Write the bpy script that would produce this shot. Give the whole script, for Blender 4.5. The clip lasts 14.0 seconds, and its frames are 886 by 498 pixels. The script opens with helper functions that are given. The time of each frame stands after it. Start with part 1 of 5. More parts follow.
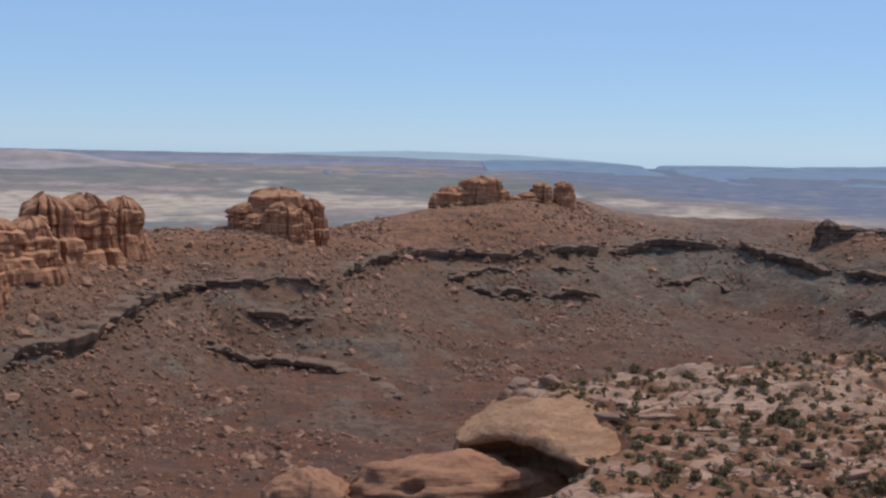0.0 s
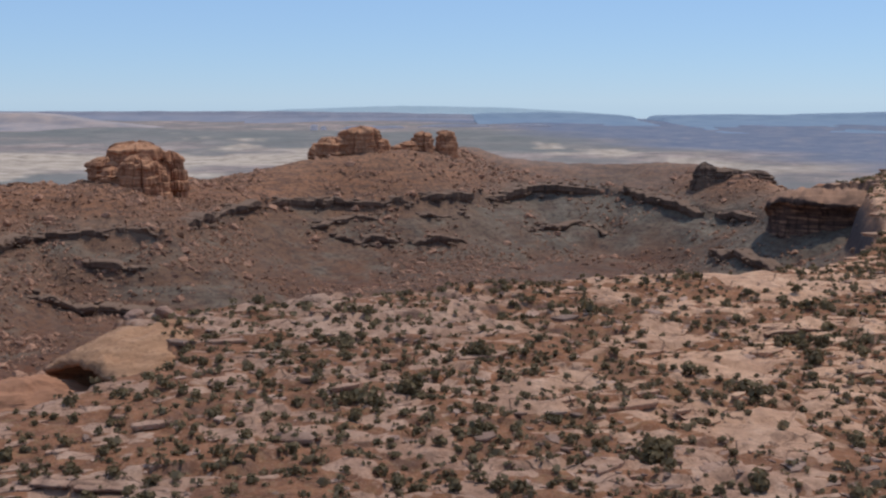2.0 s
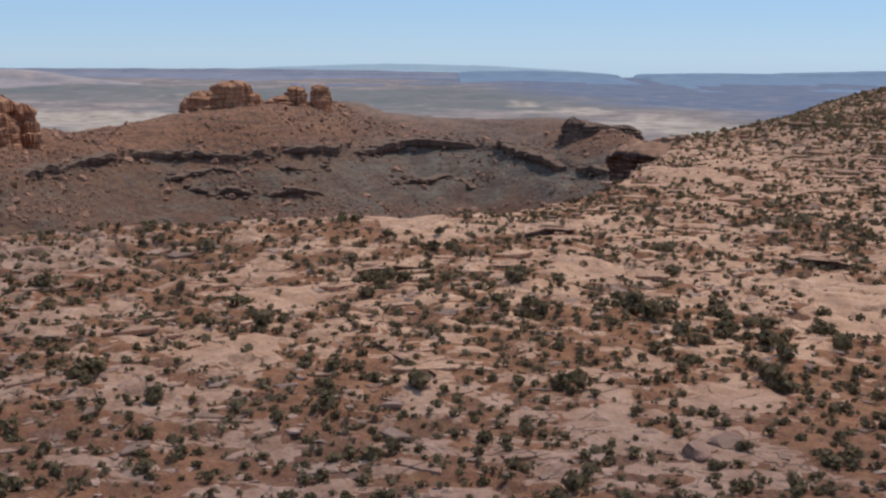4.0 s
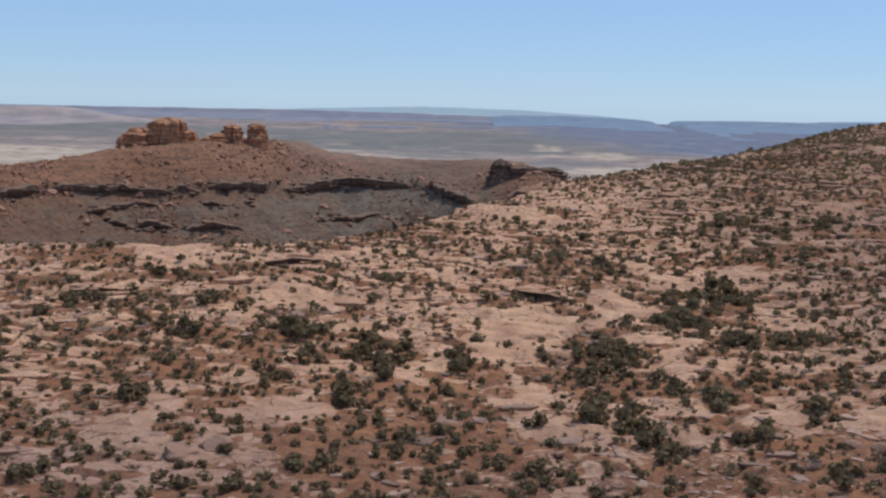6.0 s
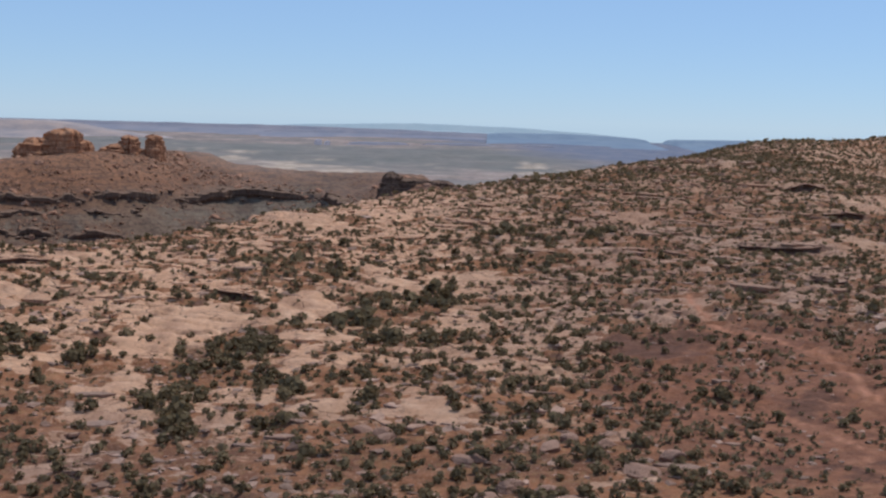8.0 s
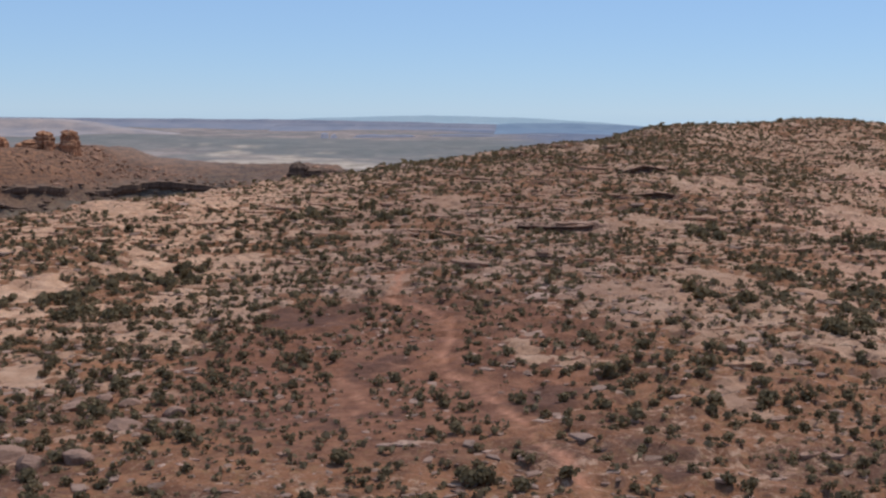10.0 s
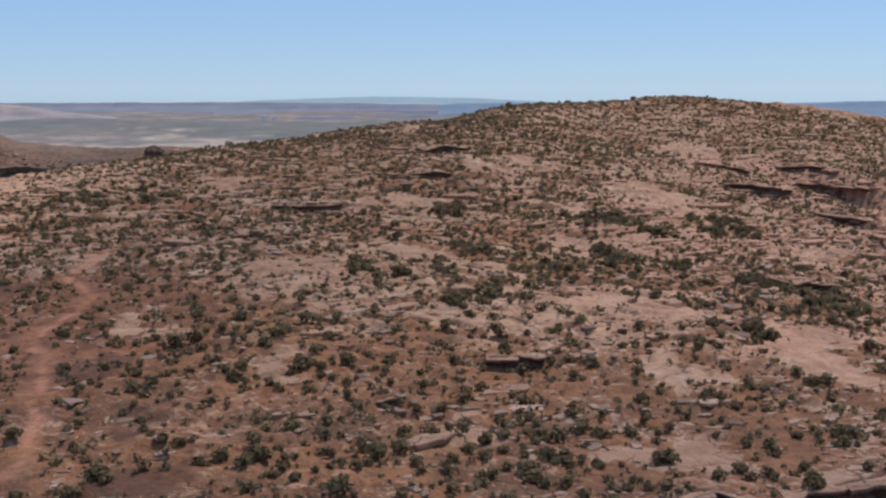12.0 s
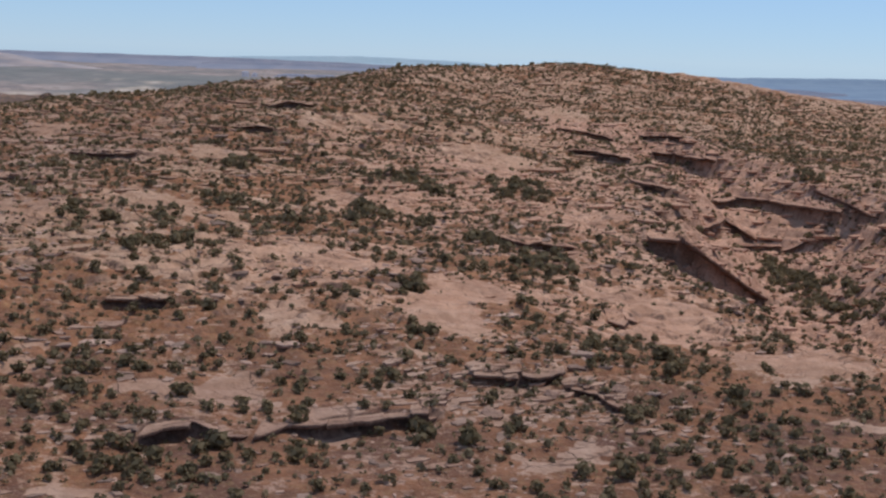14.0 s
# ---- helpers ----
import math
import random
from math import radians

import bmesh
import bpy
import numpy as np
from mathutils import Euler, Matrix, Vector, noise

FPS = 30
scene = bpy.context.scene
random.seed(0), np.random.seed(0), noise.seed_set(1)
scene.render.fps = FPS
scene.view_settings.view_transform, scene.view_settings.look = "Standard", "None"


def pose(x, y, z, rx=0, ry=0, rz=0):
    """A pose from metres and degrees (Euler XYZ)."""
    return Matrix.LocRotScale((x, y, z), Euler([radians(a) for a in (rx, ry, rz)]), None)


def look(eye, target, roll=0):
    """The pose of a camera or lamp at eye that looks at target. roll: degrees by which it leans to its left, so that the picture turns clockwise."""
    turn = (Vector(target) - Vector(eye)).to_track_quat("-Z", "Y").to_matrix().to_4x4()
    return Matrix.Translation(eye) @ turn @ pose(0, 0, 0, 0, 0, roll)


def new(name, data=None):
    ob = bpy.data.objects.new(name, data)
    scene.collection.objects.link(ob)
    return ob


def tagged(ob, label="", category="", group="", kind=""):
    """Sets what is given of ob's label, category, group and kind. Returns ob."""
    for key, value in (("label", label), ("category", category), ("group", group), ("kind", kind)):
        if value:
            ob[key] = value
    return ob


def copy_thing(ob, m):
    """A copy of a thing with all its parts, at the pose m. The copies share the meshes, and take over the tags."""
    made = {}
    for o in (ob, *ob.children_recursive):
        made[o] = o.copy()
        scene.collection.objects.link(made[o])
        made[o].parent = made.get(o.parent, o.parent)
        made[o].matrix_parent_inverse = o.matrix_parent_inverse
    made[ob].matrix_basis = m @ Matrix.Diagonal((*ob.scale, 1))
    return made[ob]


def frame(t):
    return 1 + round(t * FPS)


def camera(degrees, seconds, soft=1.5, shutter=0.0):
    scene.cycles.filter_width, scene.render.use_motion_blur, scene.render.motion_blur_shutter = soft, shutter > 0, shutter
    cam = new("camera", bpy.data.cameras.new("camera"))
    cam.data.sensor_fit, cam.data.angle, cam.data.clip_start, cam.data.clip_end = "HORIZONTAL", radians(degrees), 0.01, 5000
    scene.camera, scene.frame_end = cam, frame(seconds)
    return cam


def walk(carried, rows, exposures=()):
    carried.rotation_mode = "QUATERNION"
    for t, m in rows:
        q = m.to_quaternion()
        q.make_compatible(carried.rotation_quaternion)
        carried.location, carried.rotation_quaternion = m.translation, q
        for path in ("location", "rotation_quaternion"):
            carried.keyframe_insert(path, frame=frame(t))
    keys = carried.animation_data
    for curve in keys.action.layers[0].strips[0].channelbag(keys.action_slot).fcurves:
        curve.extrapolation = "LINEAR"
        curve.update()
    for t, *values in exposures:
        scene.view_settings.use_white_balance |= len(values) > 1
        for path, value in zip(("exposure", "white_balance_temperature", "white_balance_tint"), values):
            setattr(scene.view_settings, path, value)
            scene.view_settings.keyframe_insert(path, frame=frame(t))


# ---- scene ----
from mathutils.bvhtree import BVHTree
cam = camera(38.55, 14.0, soft=2.4)
PATH = [  # seconds, eye, target, roll
    (0, (-0.00, -0.00, 70.00), (1.51, 99.66, 61.91), 1.24),
    (0.5, (12.29, -2.35, 69.68), (14.32, 96.91, 57.72), 0.53),
    (1, (24.83, -4.50, 69.45), (25.55, 94.58, 55.91), -0.50),
    (1.5, (37.43, -6.69, 69.14), (37.48, 92.87, 59.74), 0.16),
    (2, (50.28, -8.70, 68.75), (51.18, 90.62, 57.12), 0.05),
    (2.5, (63.18, -10.24, 68.18), (64.92, 89.21, 57.86), 0.41),
    (3, (76.08, -12.48, 67.96), (79.71, 86.61, 55.06), 0.50),
    (3.2, (81.45, -13.55, 67.86), (83.99, 85.45, 54.01), -0.09),
    (5.3, (134.74, -25.39, 67.24), (133.26, 73.44, 52.09), 1.02),
    (5.5, (139.52, -26.04, 67.22), (137.94, 72.82, 52.26), 0.46),
    (6, (151.93, -27.73, 67.16), (149.14, 71.56, 55.67), 1.13),
    (6.5, (164.44, -28.77, 66.95), (162.38, 70.65, 56.36), 2.17),
    (7, (176.91, -30.11, 66.76), (174.24, 69.07, 54.21), 1.44),
    (7.5, (189.27, -31.40, 66.65), (186.32, 67.95, 55.69), 1.09),
    (8, (201.55, -33.04, 66.58), (198.09, 66.38, 56.43), 1.59),
    (8.5, (213.84, -34.46, 66.39), (210.89, 64.83, 54.85), 1.27),
    (8.7, (219.02, -35.01, 66.39), (216.38, 64.30, 54.89), 1.03),
    (10.8, (272.47, -44.35, 66.86), (265.64, 54.86, 56.29), 0.35),
    (11, (276.68, -45.10, 66.98), (270.23, 53.88, 54.31), 0.18),
    (11.5, (288.04, -46.39, 67.06), (284.85, 52.59, 53.20), -0.24),
    (12, (299.36, -47.30, 67.11), (296.98, 51.92, 54.79), -0.11),
    (12.5, (310.36, -48.31, 67.11), (309.17, 50.91, 54.75), 1.23),
    (13, (321.87, -49.62, 67.05), (321.03, 49.76, 55.95), 1.53),
    (13.5, (333.40, -50.97, 66.89), (332.43, 48.09, 53.19), 1.51),
    (14, (345.00, -52.58, 66.68), (343.31, 46.25, 51.53), 1.98),
]
walk(cam, [(t, look(eye, target, roll)) for t, eye, target, roll in PATH], exposures=[(0, -0.43, 6290, 10), (14, -0.43, 6290, 10)])

# ---- light ----
SUN = Vector((0.36, 0.26, 0.895)).normalized()  # the way to the sun
world = bpy.data.worlds.new("sky")
scene.world = world
world.use_nodes = True
sky = world.node_tree.nodes.new("ShaderNodeTexSky")
sky.sky_type, sky.sun_disc = "NISHITA", False
sky.sun_elevation = math.asin(SUN.z)
sky.sun_rotation = math.atan2(SUN.x, SUN.y)
sky.altitude, sky.air_density, sky.dust_density, sky.ozone_density = 1800, 1.0, 0.0, 3.0
back = world.node_tree.nodes["Background"]
back.inputs["Strength"].default_value = 0.125
haze = world.node_tree.nodes.new("ShaderNodeMix")
haze.data_type, haze.blend_type = "RGBA", "MULTIPLY"
haze.inputs[0].default_value, haze.inputs[7].default_value = 1.0, (0.80, 0.94, 1.12, 1)
world.node_tree.links.new(sky.outputs[0], haze.inputs[6])
bright = world.node_tree.nodes.new("ShaderNodeMix")  # dry, dusty air evens the sky out
bright.data_type = "RGBA"
bright.inputs[0].default_value, bright.inputs[7].default_value = 0.5, (4.0, 5.9, 8.9, 1)
world.node_tree.links.new(haze.outputs[2], bright.inputs[6])
world.node_tree.links.new(bright.outputs[2], back.inputs["Color"])
sun = new("sun", bpy.data.lights.new("sun", "SUN"))
sun.data.energy, sun.data.angle, sun.data.color = 3.3, radians(0.53), (1.0, 0.955, 0.88)
sun.matrix_world = look((300, 300, 600), Vector((300, 300, 600)) - SUN)

# ---- materials ----
class Nodes:
    """A short way to write a node tree: every method returns a socket."""

    def __init__(self, name):
        self.mat = bpy.data.materials.new(name)
        self.mat.use_nodes = True
        self.tree = self.mat.node_tree
        self.bsdf = self.tree.nodes["Principled BSDF"]
        self.bsdf.inputs["Specular IOR Level"].default_value = 0.15

    def add(self, kind, out=0, **sockets):
        node = self.tree.nodes.new(kind)
        for key, value in sockets.items():
            key = key.replace("_", " ")
            if hasattr(value, "is_linked"):
                self.tree.links.new(value, node.inputs[key])
            else:
                node.inputs[key].default_value = value
        return node, node.outputs[out]

    def place(self):
        return self.add("ShaderNodeNewGeometry")[0].outputs["Position"]

    def scaled(self, vector, s):
        node = self.tree.nodes.new("ShaderNodeMapping")
        node.inputs["Scale"].default_value = s
        self.tree.links.new(vector, node.inputs["Vector"])
        return node.outputs[0]

    def noise(self, vector, scale, detail=4.0, rough=0.55, warp=0.0):
        return self.add("ShaderNodeTexNoise", 0, Vector=vector, Scale=scale, Detail=detail, Roughness=rough, Distortion=warp)[1]

    def attr(self, name):
        node = self.tree.nodes.new("ShaderNodeAttribute")
        node.attribute_name = name
        return node.outputs["Fac"]

    def ramp(self, fac, *stops):
        node = self.tree.nodes.new("ShaderNodeValToRGB")
        self.tree.links.new(fac, node.inputs[0])
        ramp = node.color_ramp
        while len(ramp.elements) < len(stops):
            ramp.elements.new(0.5)
        for e, (at, colour) in zip(ramp.elements, stops):
            e.position = at
            e.color = (*colour, 1) if isinstance(colour, tuple) else (colour, colour, colour, 1)
        return node.outputs[0]

    def mix(self, fac, a, b, how="MIX"):
        node = self.tree.nodes.new("ShaderNodeMix")
        node.data_type, node.blend_type = "RGBA", how
        for socket, value in ((node.inputs[0], fac), (node.inputs[6], a), (node.inputs[7], b)):
            if hasattr(value, "is_linked"):
                self.tree.links.new(value, socket)
            else:
                socket.default_value = (*value, 1) if isinstance(value, tuple) else value
        return node.outputs[2]

    def math(self, how, a, b=0.0):
        node = self.tree.nodes.new("ShaderNodeMath")
        node.operation = how
        for socket, value in zip(node.inputs, (a, b)):
            if hasattr(value, "is_linked"):
                self.tree.links.new(value, socket)
            else:
                socket.default_value = value
        return node.outputs[0]

    def done(self, colour, rough=0.9, bump=None, depth=0.1):
        if isinstance(colour, tuple):
            self.bsdf.inputs["Base Color"].default_value = (*colour, 1)
        else:
            self.tree.links.new(colour, self.bsdf.inputs["Base Color"])
        self.bsdf.inputs["Roughness"].default_value = rough
        if bump is not None:
            node, out = self.add("ShaderNodeBump", 0, Height=bump, Distance=depth, Strength=0.7)
            self.tree.links.new(out, self.bsdf.inputs["Normal"])
        return self.mat


def ground_material():
    n = Nodes("desert_ground")
    p = n.place()
    fine, mid, wide = n.noise(p, 2.2, 6), n.noise(p, 0.33, 5, 0.6), n.noise(p, 0.035, 4)
    # pale slickrock with weathered streaks and cracks
    rock = n.ramp(mid, (0.30, (0.37, 0.209, 0.124)), (0.5, (0.49, 0.292, 0.184)), (0.72, (0.60, 0.386, 0.256)))
    rock = n.mix(n.ramp(wide, (0.38, 0.0), (0.62, 0.75)), rock, (0.41, 0.215, 0.126))
    rock = n.mix(n.math("MULTIPLY", n.attr("tan"), 0.75), rock, n.ramp(mid, (0.3, (0.51, 0.274, 0.152)), (0.5, (0.66, 0.368, 0.218)), (0.72, (0.75, 0.458, 0.292))))
    rock = n.mix(n.math("MULTIPLY", n.attr("orange"), 0.8), rock, n.ramp(mid, (0.3, (0.42, 0.202, 0.124)), (0.5, (0.59, 0.308, 0.196)), (0.72, (0.69, 0.400, 0.272))))
    rock = n.mix(n.math("MULTIPLY", n.attr("drab"), 0.7), rock, n.ramp(mid, (0.3, (0.24, 0.140, 0.103)), (0.5, (0.34, 0.208, 0.158)), (0.72, (0.45, 0.292, 0.228))))
    rock = n.mix(n.ramp(fine, (0.28, 0.55), (0.45, 0.0)), rock, (0.19, 0.103, 0.070))
    rock = n.mix(n.ramp(n.noise(n.scaled(p, (1, 0.6, 1)), 0.16, 6, 0.68, 0.8), (0.36, 0.5), (0.52, 0.0)), rock, (0.27, 0.135, 0.083))
    warped = n.tree.nodes.new("ShaderNodeVectorMath")
    warped.operation = "MULTIPLY_ADD"
    n.tree.links.new(n.noise(p, 0.22, 3), warped.inputs[0])
    warped.inputs[1].default_value = (5, 5, 5)
    n.tree.links.new(p, warped.inputs[2])
    joint = n.tree.nodes.new("ShaderNodeTexVoronoi")
    joint.feature, joint.inputs["Scale"].default_value = "DISTANCE_TO_EDGE", 0.19
    n.tree.links.new(n.scaled(warped.outputs[0], (1, 1.7, 0.3)), joint.inputs["Vector"])
    crack = n.math("MULTIPLY", n.ramp(joint.outputs["Distance"], (0.0, 0.8), (0.03, 0.0)), n.ramp(n.noise(p, 0.12, 3), (0.40, 0.0), (0.54, 1.0)))
    rock = n.mix(crack, rock, (0.12, 0.064, 0.045))
    # red sand and crusted dark soil
    soil = n.ramp(mid, (0.28, (0.134, 0.055, 0.028)), (0.48, (0.265, 0.109, 0.051)), (0.7, (0.385, 0.168, 0.082)))
    crust_falloff = n.ramp(n.noise(p, 0.09, 5, 0.65), (0.46, 0.0), (0.6, 0.85))
    soil = n.mix(n.math("MULTIPLY", crust_falloff, n.attr("crust_falloff")), soil, (0.124, 0.057, 0.037))
    soil = n.mix(n.ramp(n.noise(p, 3.4, 3), (0.56, 0.0), (0.68, 0.8)), soil, (0.40, 0.233, 0.153))
    soil = n.mix(n.ramp(n.noise(p, 1.3, 4, 0.7), (0.3, 0.6), (0.42, 0.0)), soil, (0.085, 0.055, 0.045))
    soil = n.mix(n.ramp(n.noise(p, 0.8, 5, 0.7), (0.52, 0.0), (0.66, 0.55)), soil, (0.33, 0.198, 0.090))  # dry grass
    edge = n.math("ADD", n.attr("rock"), n.math("MULTIPLY", n.math("SUBTRACT", n.noise(p, 0.75, 6, 0.7), 0.5), 1.9))
    soil = n.mix(n.math("MULTIPLY", n.attr("orange"), 0.6), soil, n.ramp(fine, (0.3, (0.22, 0.098, 0.050)), (0.7, (0.37, 0.180, 0.098))))
    soil = n.mix(n.math("MULTIPLY", n.attr("red"), 0.75), soil, n.ramp(mid, (0.3, (0.145, 0.060, 0.036)), (0.5, (0.245, 0.100, 0.057)), (0.7, (0.345, 0.155, 0.090))))
    soil = n.mix(n.math("MULTIPLY", n.attr("drab"), 0.45), soil, (0.145, 0.072, 0.050))
    soil = n.mix(n.math("MULTIPLY", n.attr("bare_crust"), 0.85), soil, n.ramp(mid, (0.3, (0.100, 0.048, 0.032)), (0.7, (0.165, 0.076, 0.048))))
    edge = n.math("SUBTRACT", edge, n.attr("bare_crust"))
    top = n.mix(n.ramp(edge, (0.42, 0.0), (0.56, 1.0)), soil, rock)
    top = n.mix(n.math("SUBTRACT", 1.0, n.math("MULTIPLY", n.attr("swept"), 0.6)), top, n.ramp(n.noise(p, 1.05, 6, 0.72), (0.30, 0.62), (0.47, 0.97), (0.70, 1.16)), "MULTIPLY")
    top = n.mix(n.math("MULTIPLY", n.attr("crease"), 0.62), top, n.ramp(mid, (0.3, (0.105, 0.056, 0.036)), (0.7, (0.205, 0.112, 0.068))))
    # darker where steep: varnish on risers, and painted shade beneath ledge lips
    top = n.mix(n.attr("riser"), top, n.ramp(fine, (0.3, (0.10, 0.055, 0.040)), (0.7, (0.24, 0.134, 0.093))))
    top = n.mix(n.attr("track"), top, n.ramp(fine, (0.3, (0.40, 0.168, 0.095)), (0.7, (0.52, 0.240, 0.145))))
    # canyon: orange talus above, grey-green and brown shale, red floor
    sep = n.tree.nodes.new("ShaderNodeSeparateXYZ")
    n.tree.links.new(p, sep.inputs[0])
    height = n.math("ADD", n.math("MULTIPLY", sep.outputs["Z"], 0.02), n.math("MULTIPLY", n.noise(p, 0.045, 4), 0.26))
    strata = n.ramp(height, (0.14, (0.140, 0.056, 0.031)), (0.27, (0.166, 0.065, 0.036)), (0.38, (0.182, 0.086, 0.049)),
                    (0.62, (0.200, 0.112, 0.068)), (0.76, (0.226, 0.116, 0.067)), (0.90, (0.300, 0.138, 0.073)), (1.0, (0.330, 0.154, 0.081)))
    shale = n.ramp(n.noise(n.scaled(p, (1, 1, 2.2)), 0.036, 6, 0.65, 0.6), (0.48, 0.0), (0.60, 0.72))
    shale = n.math("MAXIMUM", shale, n.math("MULTIPLY", n.attr("shale"), n.ramp(n.noise(p, 0.05, 5, 0.65), (0.38, 0.2), (0.56, 0.85))))
    strata = n.mix(n.math("MULTIPLY", shale, n.ramp(height, (0.25, 0.15), (0.4, 1.0), (0.72, 1.0), (0.85, 0.1))), strata, n.ramp(n.noise(p, 0.11, 6, 0.7), (0.34, (0.128, 0.104, 0.078)), (0.52, (0.190, 0.156, 0.114)), (0.68, (0.265, 0.220, 0.162))))
    strata = n.mix(n.ramp(n.noise(p, 0.55, 6, 0.7), (0.36, 0.85), (0.52, 0.0)), strata, (0.070, 0.044, 0.036))
    strata = n.mix(n.ramp(n.noise(p, 0.8, 5, 0.7), (0.56, 0.0), (0.68, 0.6)), strata, (0.29, 0.160, 0.100))
    strata = n.mix(n.ramp(n.noise(n.scaled(p, (0.10, 0.10, 1.5)), 1.0, 4, 0.6), (0.40, 0.6), (0.50, 0.0)), strata, (0.105, 0.062, 0.046))  # thin beds
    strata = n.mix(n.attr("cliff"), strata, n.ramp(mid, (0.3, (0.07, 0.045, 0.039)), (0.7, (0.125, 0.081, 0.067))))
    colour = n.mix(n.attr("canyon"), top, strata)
    # the plain: pale sand flats, pink rock, grey sage, and scrub beneath the far mesas; its blue is painted haze
    q = n.scaled(p, (0.75, 0.75, 1.0))
    flat = n.ramp(n.noise(q, 0.013, 8, 0.7, 0.4), (0.36, (0.205, 0.178, 0.163)), (0.47, (0.275, 0.213, 0.188)), (0.54, (0.37, 0.270, 0.226)), (0.63, (0.49, 0.372, 0.308)))
    flat = n.mix(n.ramp(n.noise(q, 0.045, 6, 0.65), (0.49, 0.0), (0.62, 0.7)), flat, (0.185, 0.150, 0.122))
    flat = n.mix(n.ramp(n.noise(q, 0.0055, 5), (0.48, 0.0), (0.58, 0.5)), flat, (0.195, 0.192, 0.172))
    flat = n.mix(n.math("MULTIPLY", n.attr("sage"), 0.8), flat, n.ramp(n.noise(q, 0.02, 7, 0.7), (0.36, (0.150, 0.148, 0.132)), (0.6, (0.215, 0.202, 0.180)), (0.74, (0.31, 0.255, 0.225))))
    flat = n.mix(n.attr("sand"), flat, n.ramp(n.noise(q, 0.036, 7, 0.7), (0.36, (0.29, 0.226, 0.172)), (0.48, (0.47, 0.358, 0.268)), (0.64, (0.60, 0.475, 0.370))))
    flat = n.mix(n.attr("hazed_scrub"), flat, n.ramp(n.noise(q, 0.024, 7, 0.68), (0.36, (0.140, 0.160, 0.215)), (0.54, (0.190, 0.196, 0.240)), (0.66, (0.270, 0.242, 0.252)), (0.78, (0.40, 0.325, 0.305))))
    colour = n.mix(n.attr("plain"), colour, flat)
    bump = n.math("SUBTRACT", n.math("ADD", n.math("MULTIPLY", fine, 0.8), mid), n.math("MULTIPLY", crack, n.attr("rock")))
    return n.done(colour, 0.93, bump, 0.4)


def rock_material(name, dark, main, light, varnish=0.5, grain=0.5, mixed=False, bleached=0.5, tops=0.6):
    """Bedded sandstone, with streaks of desert varnish."""
    n = Nodes(name)
    p = n.place()
    bed = n.noise(n.scaled(p, (0.25, 0.25, 2.4)), grain, 5, 0.6, 0.3)
    patch = n.noise(p, 0.22 * grain, 4)
    c = n.ramp(bed, (0.32, dark), (0.5, main), (0.7, light))
    streak = n.noise(n.scaled(p, (1.6, 1.6, 0.16)), grain, 5, 0.65)
    c = n.mix(n.ramp(streak, (0.5, 0.0), (0.64, varnish)), c, tuple(0.42 * v for v in dark))
    c = n.mix(n.ramp(patch, (0.45, 0.0), (0.7, bleached)), c, light)
    geo = n.tree.nodes.new("ShaderNodeNewGeometry")
    if mixed:  # no two loose stones alike
        c = n.mix(0.8, c, n.ramp(geo.outputs["Random Per Island"], (0.0, (0.45, 0.45, 0.45)), (0.6, (0.9, 0.9, 0.9)), (1.0, (1.3, 1.3, 1.3))), "MULTIPLY")
    else:  # tops painted paler than the varnished sides, weathering and sunlight both in the colour
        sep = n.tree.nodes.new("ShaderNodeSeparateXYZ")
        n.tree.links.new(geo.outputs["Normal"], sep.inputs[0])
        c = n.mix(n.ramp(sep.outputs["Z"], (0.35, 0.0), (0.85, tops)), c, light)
    bump = n.math("ADD", bed, n.math("MULTIPLY", n.noise(p, 3.0 * grain, 5, 0.65), 0.5))
    return n.done(c, 0.92, bump, 0.5)


def leaf_material(name, dark, main, light):
    n = Nodes(name)
    geo = n.tree.nodes.new("ShaderNodeNewGeometry")
    c = n.ramp(geo.outputs["Random Per Island"], (0.0, dark), (0.6, main), (1.0, light))
    c = n.mix(n.ramp(n.noise(geo.outputs["Position"], 0.09, 3), (0.4, 0.0), (0.65, 0.6)), c, light)
    mat = n.done(c, 0.85)
    thin = n.tree.nodes.new("ShaderNodeBsdfTranslucent")
    n.tree.links.new(c, thin.inputs["Color"])
    both = n.tree.nodes.new("ShaderNodeMixShader")
    both.inputs[0].default_value = 0.38
    n.tree.links.new(n.bsdf.outputs[0], both.inputs[1])
    n.tree.links.new(thin.outputs[0], both.inputs[2])
    n.tree.links.new(both.outputs[0], n.tree.nodes["Material Output"].inputs["Surface"])
    return mat


def plain_material(name, colour, other, scale, rough=0.9):
    n = Nodes(name)
    c = n.ramp(n.noise(n.place(), scale, 5, 0.6), (0.35, colour), (0.65, other))
    return n.done(c, rough)


GROUND = ground_material()
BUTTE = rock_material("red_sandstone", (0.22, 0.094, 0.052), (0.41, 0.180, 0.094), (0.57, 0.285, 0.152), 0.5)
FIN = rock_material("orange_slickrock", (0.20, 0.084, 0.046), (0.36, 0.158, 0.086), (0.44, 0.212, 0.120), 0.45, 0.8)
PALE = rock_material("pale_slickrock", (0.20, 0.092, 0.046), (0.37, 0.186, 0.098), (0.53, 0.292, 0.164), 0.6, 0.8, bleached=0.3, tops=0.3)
# its sides are painted dark for the shade under the overhang
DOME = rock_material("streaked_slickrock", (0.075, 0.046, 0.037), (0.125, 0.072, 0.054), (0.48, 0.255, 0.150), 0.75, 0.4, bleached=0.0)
SLAB = rock_material("pale_sandstone", (0.27, 0.153, 0.103), (0.39, 0.236, 0.166), (0.49, 0.318, 0.236), 0.35, 0.9, True)
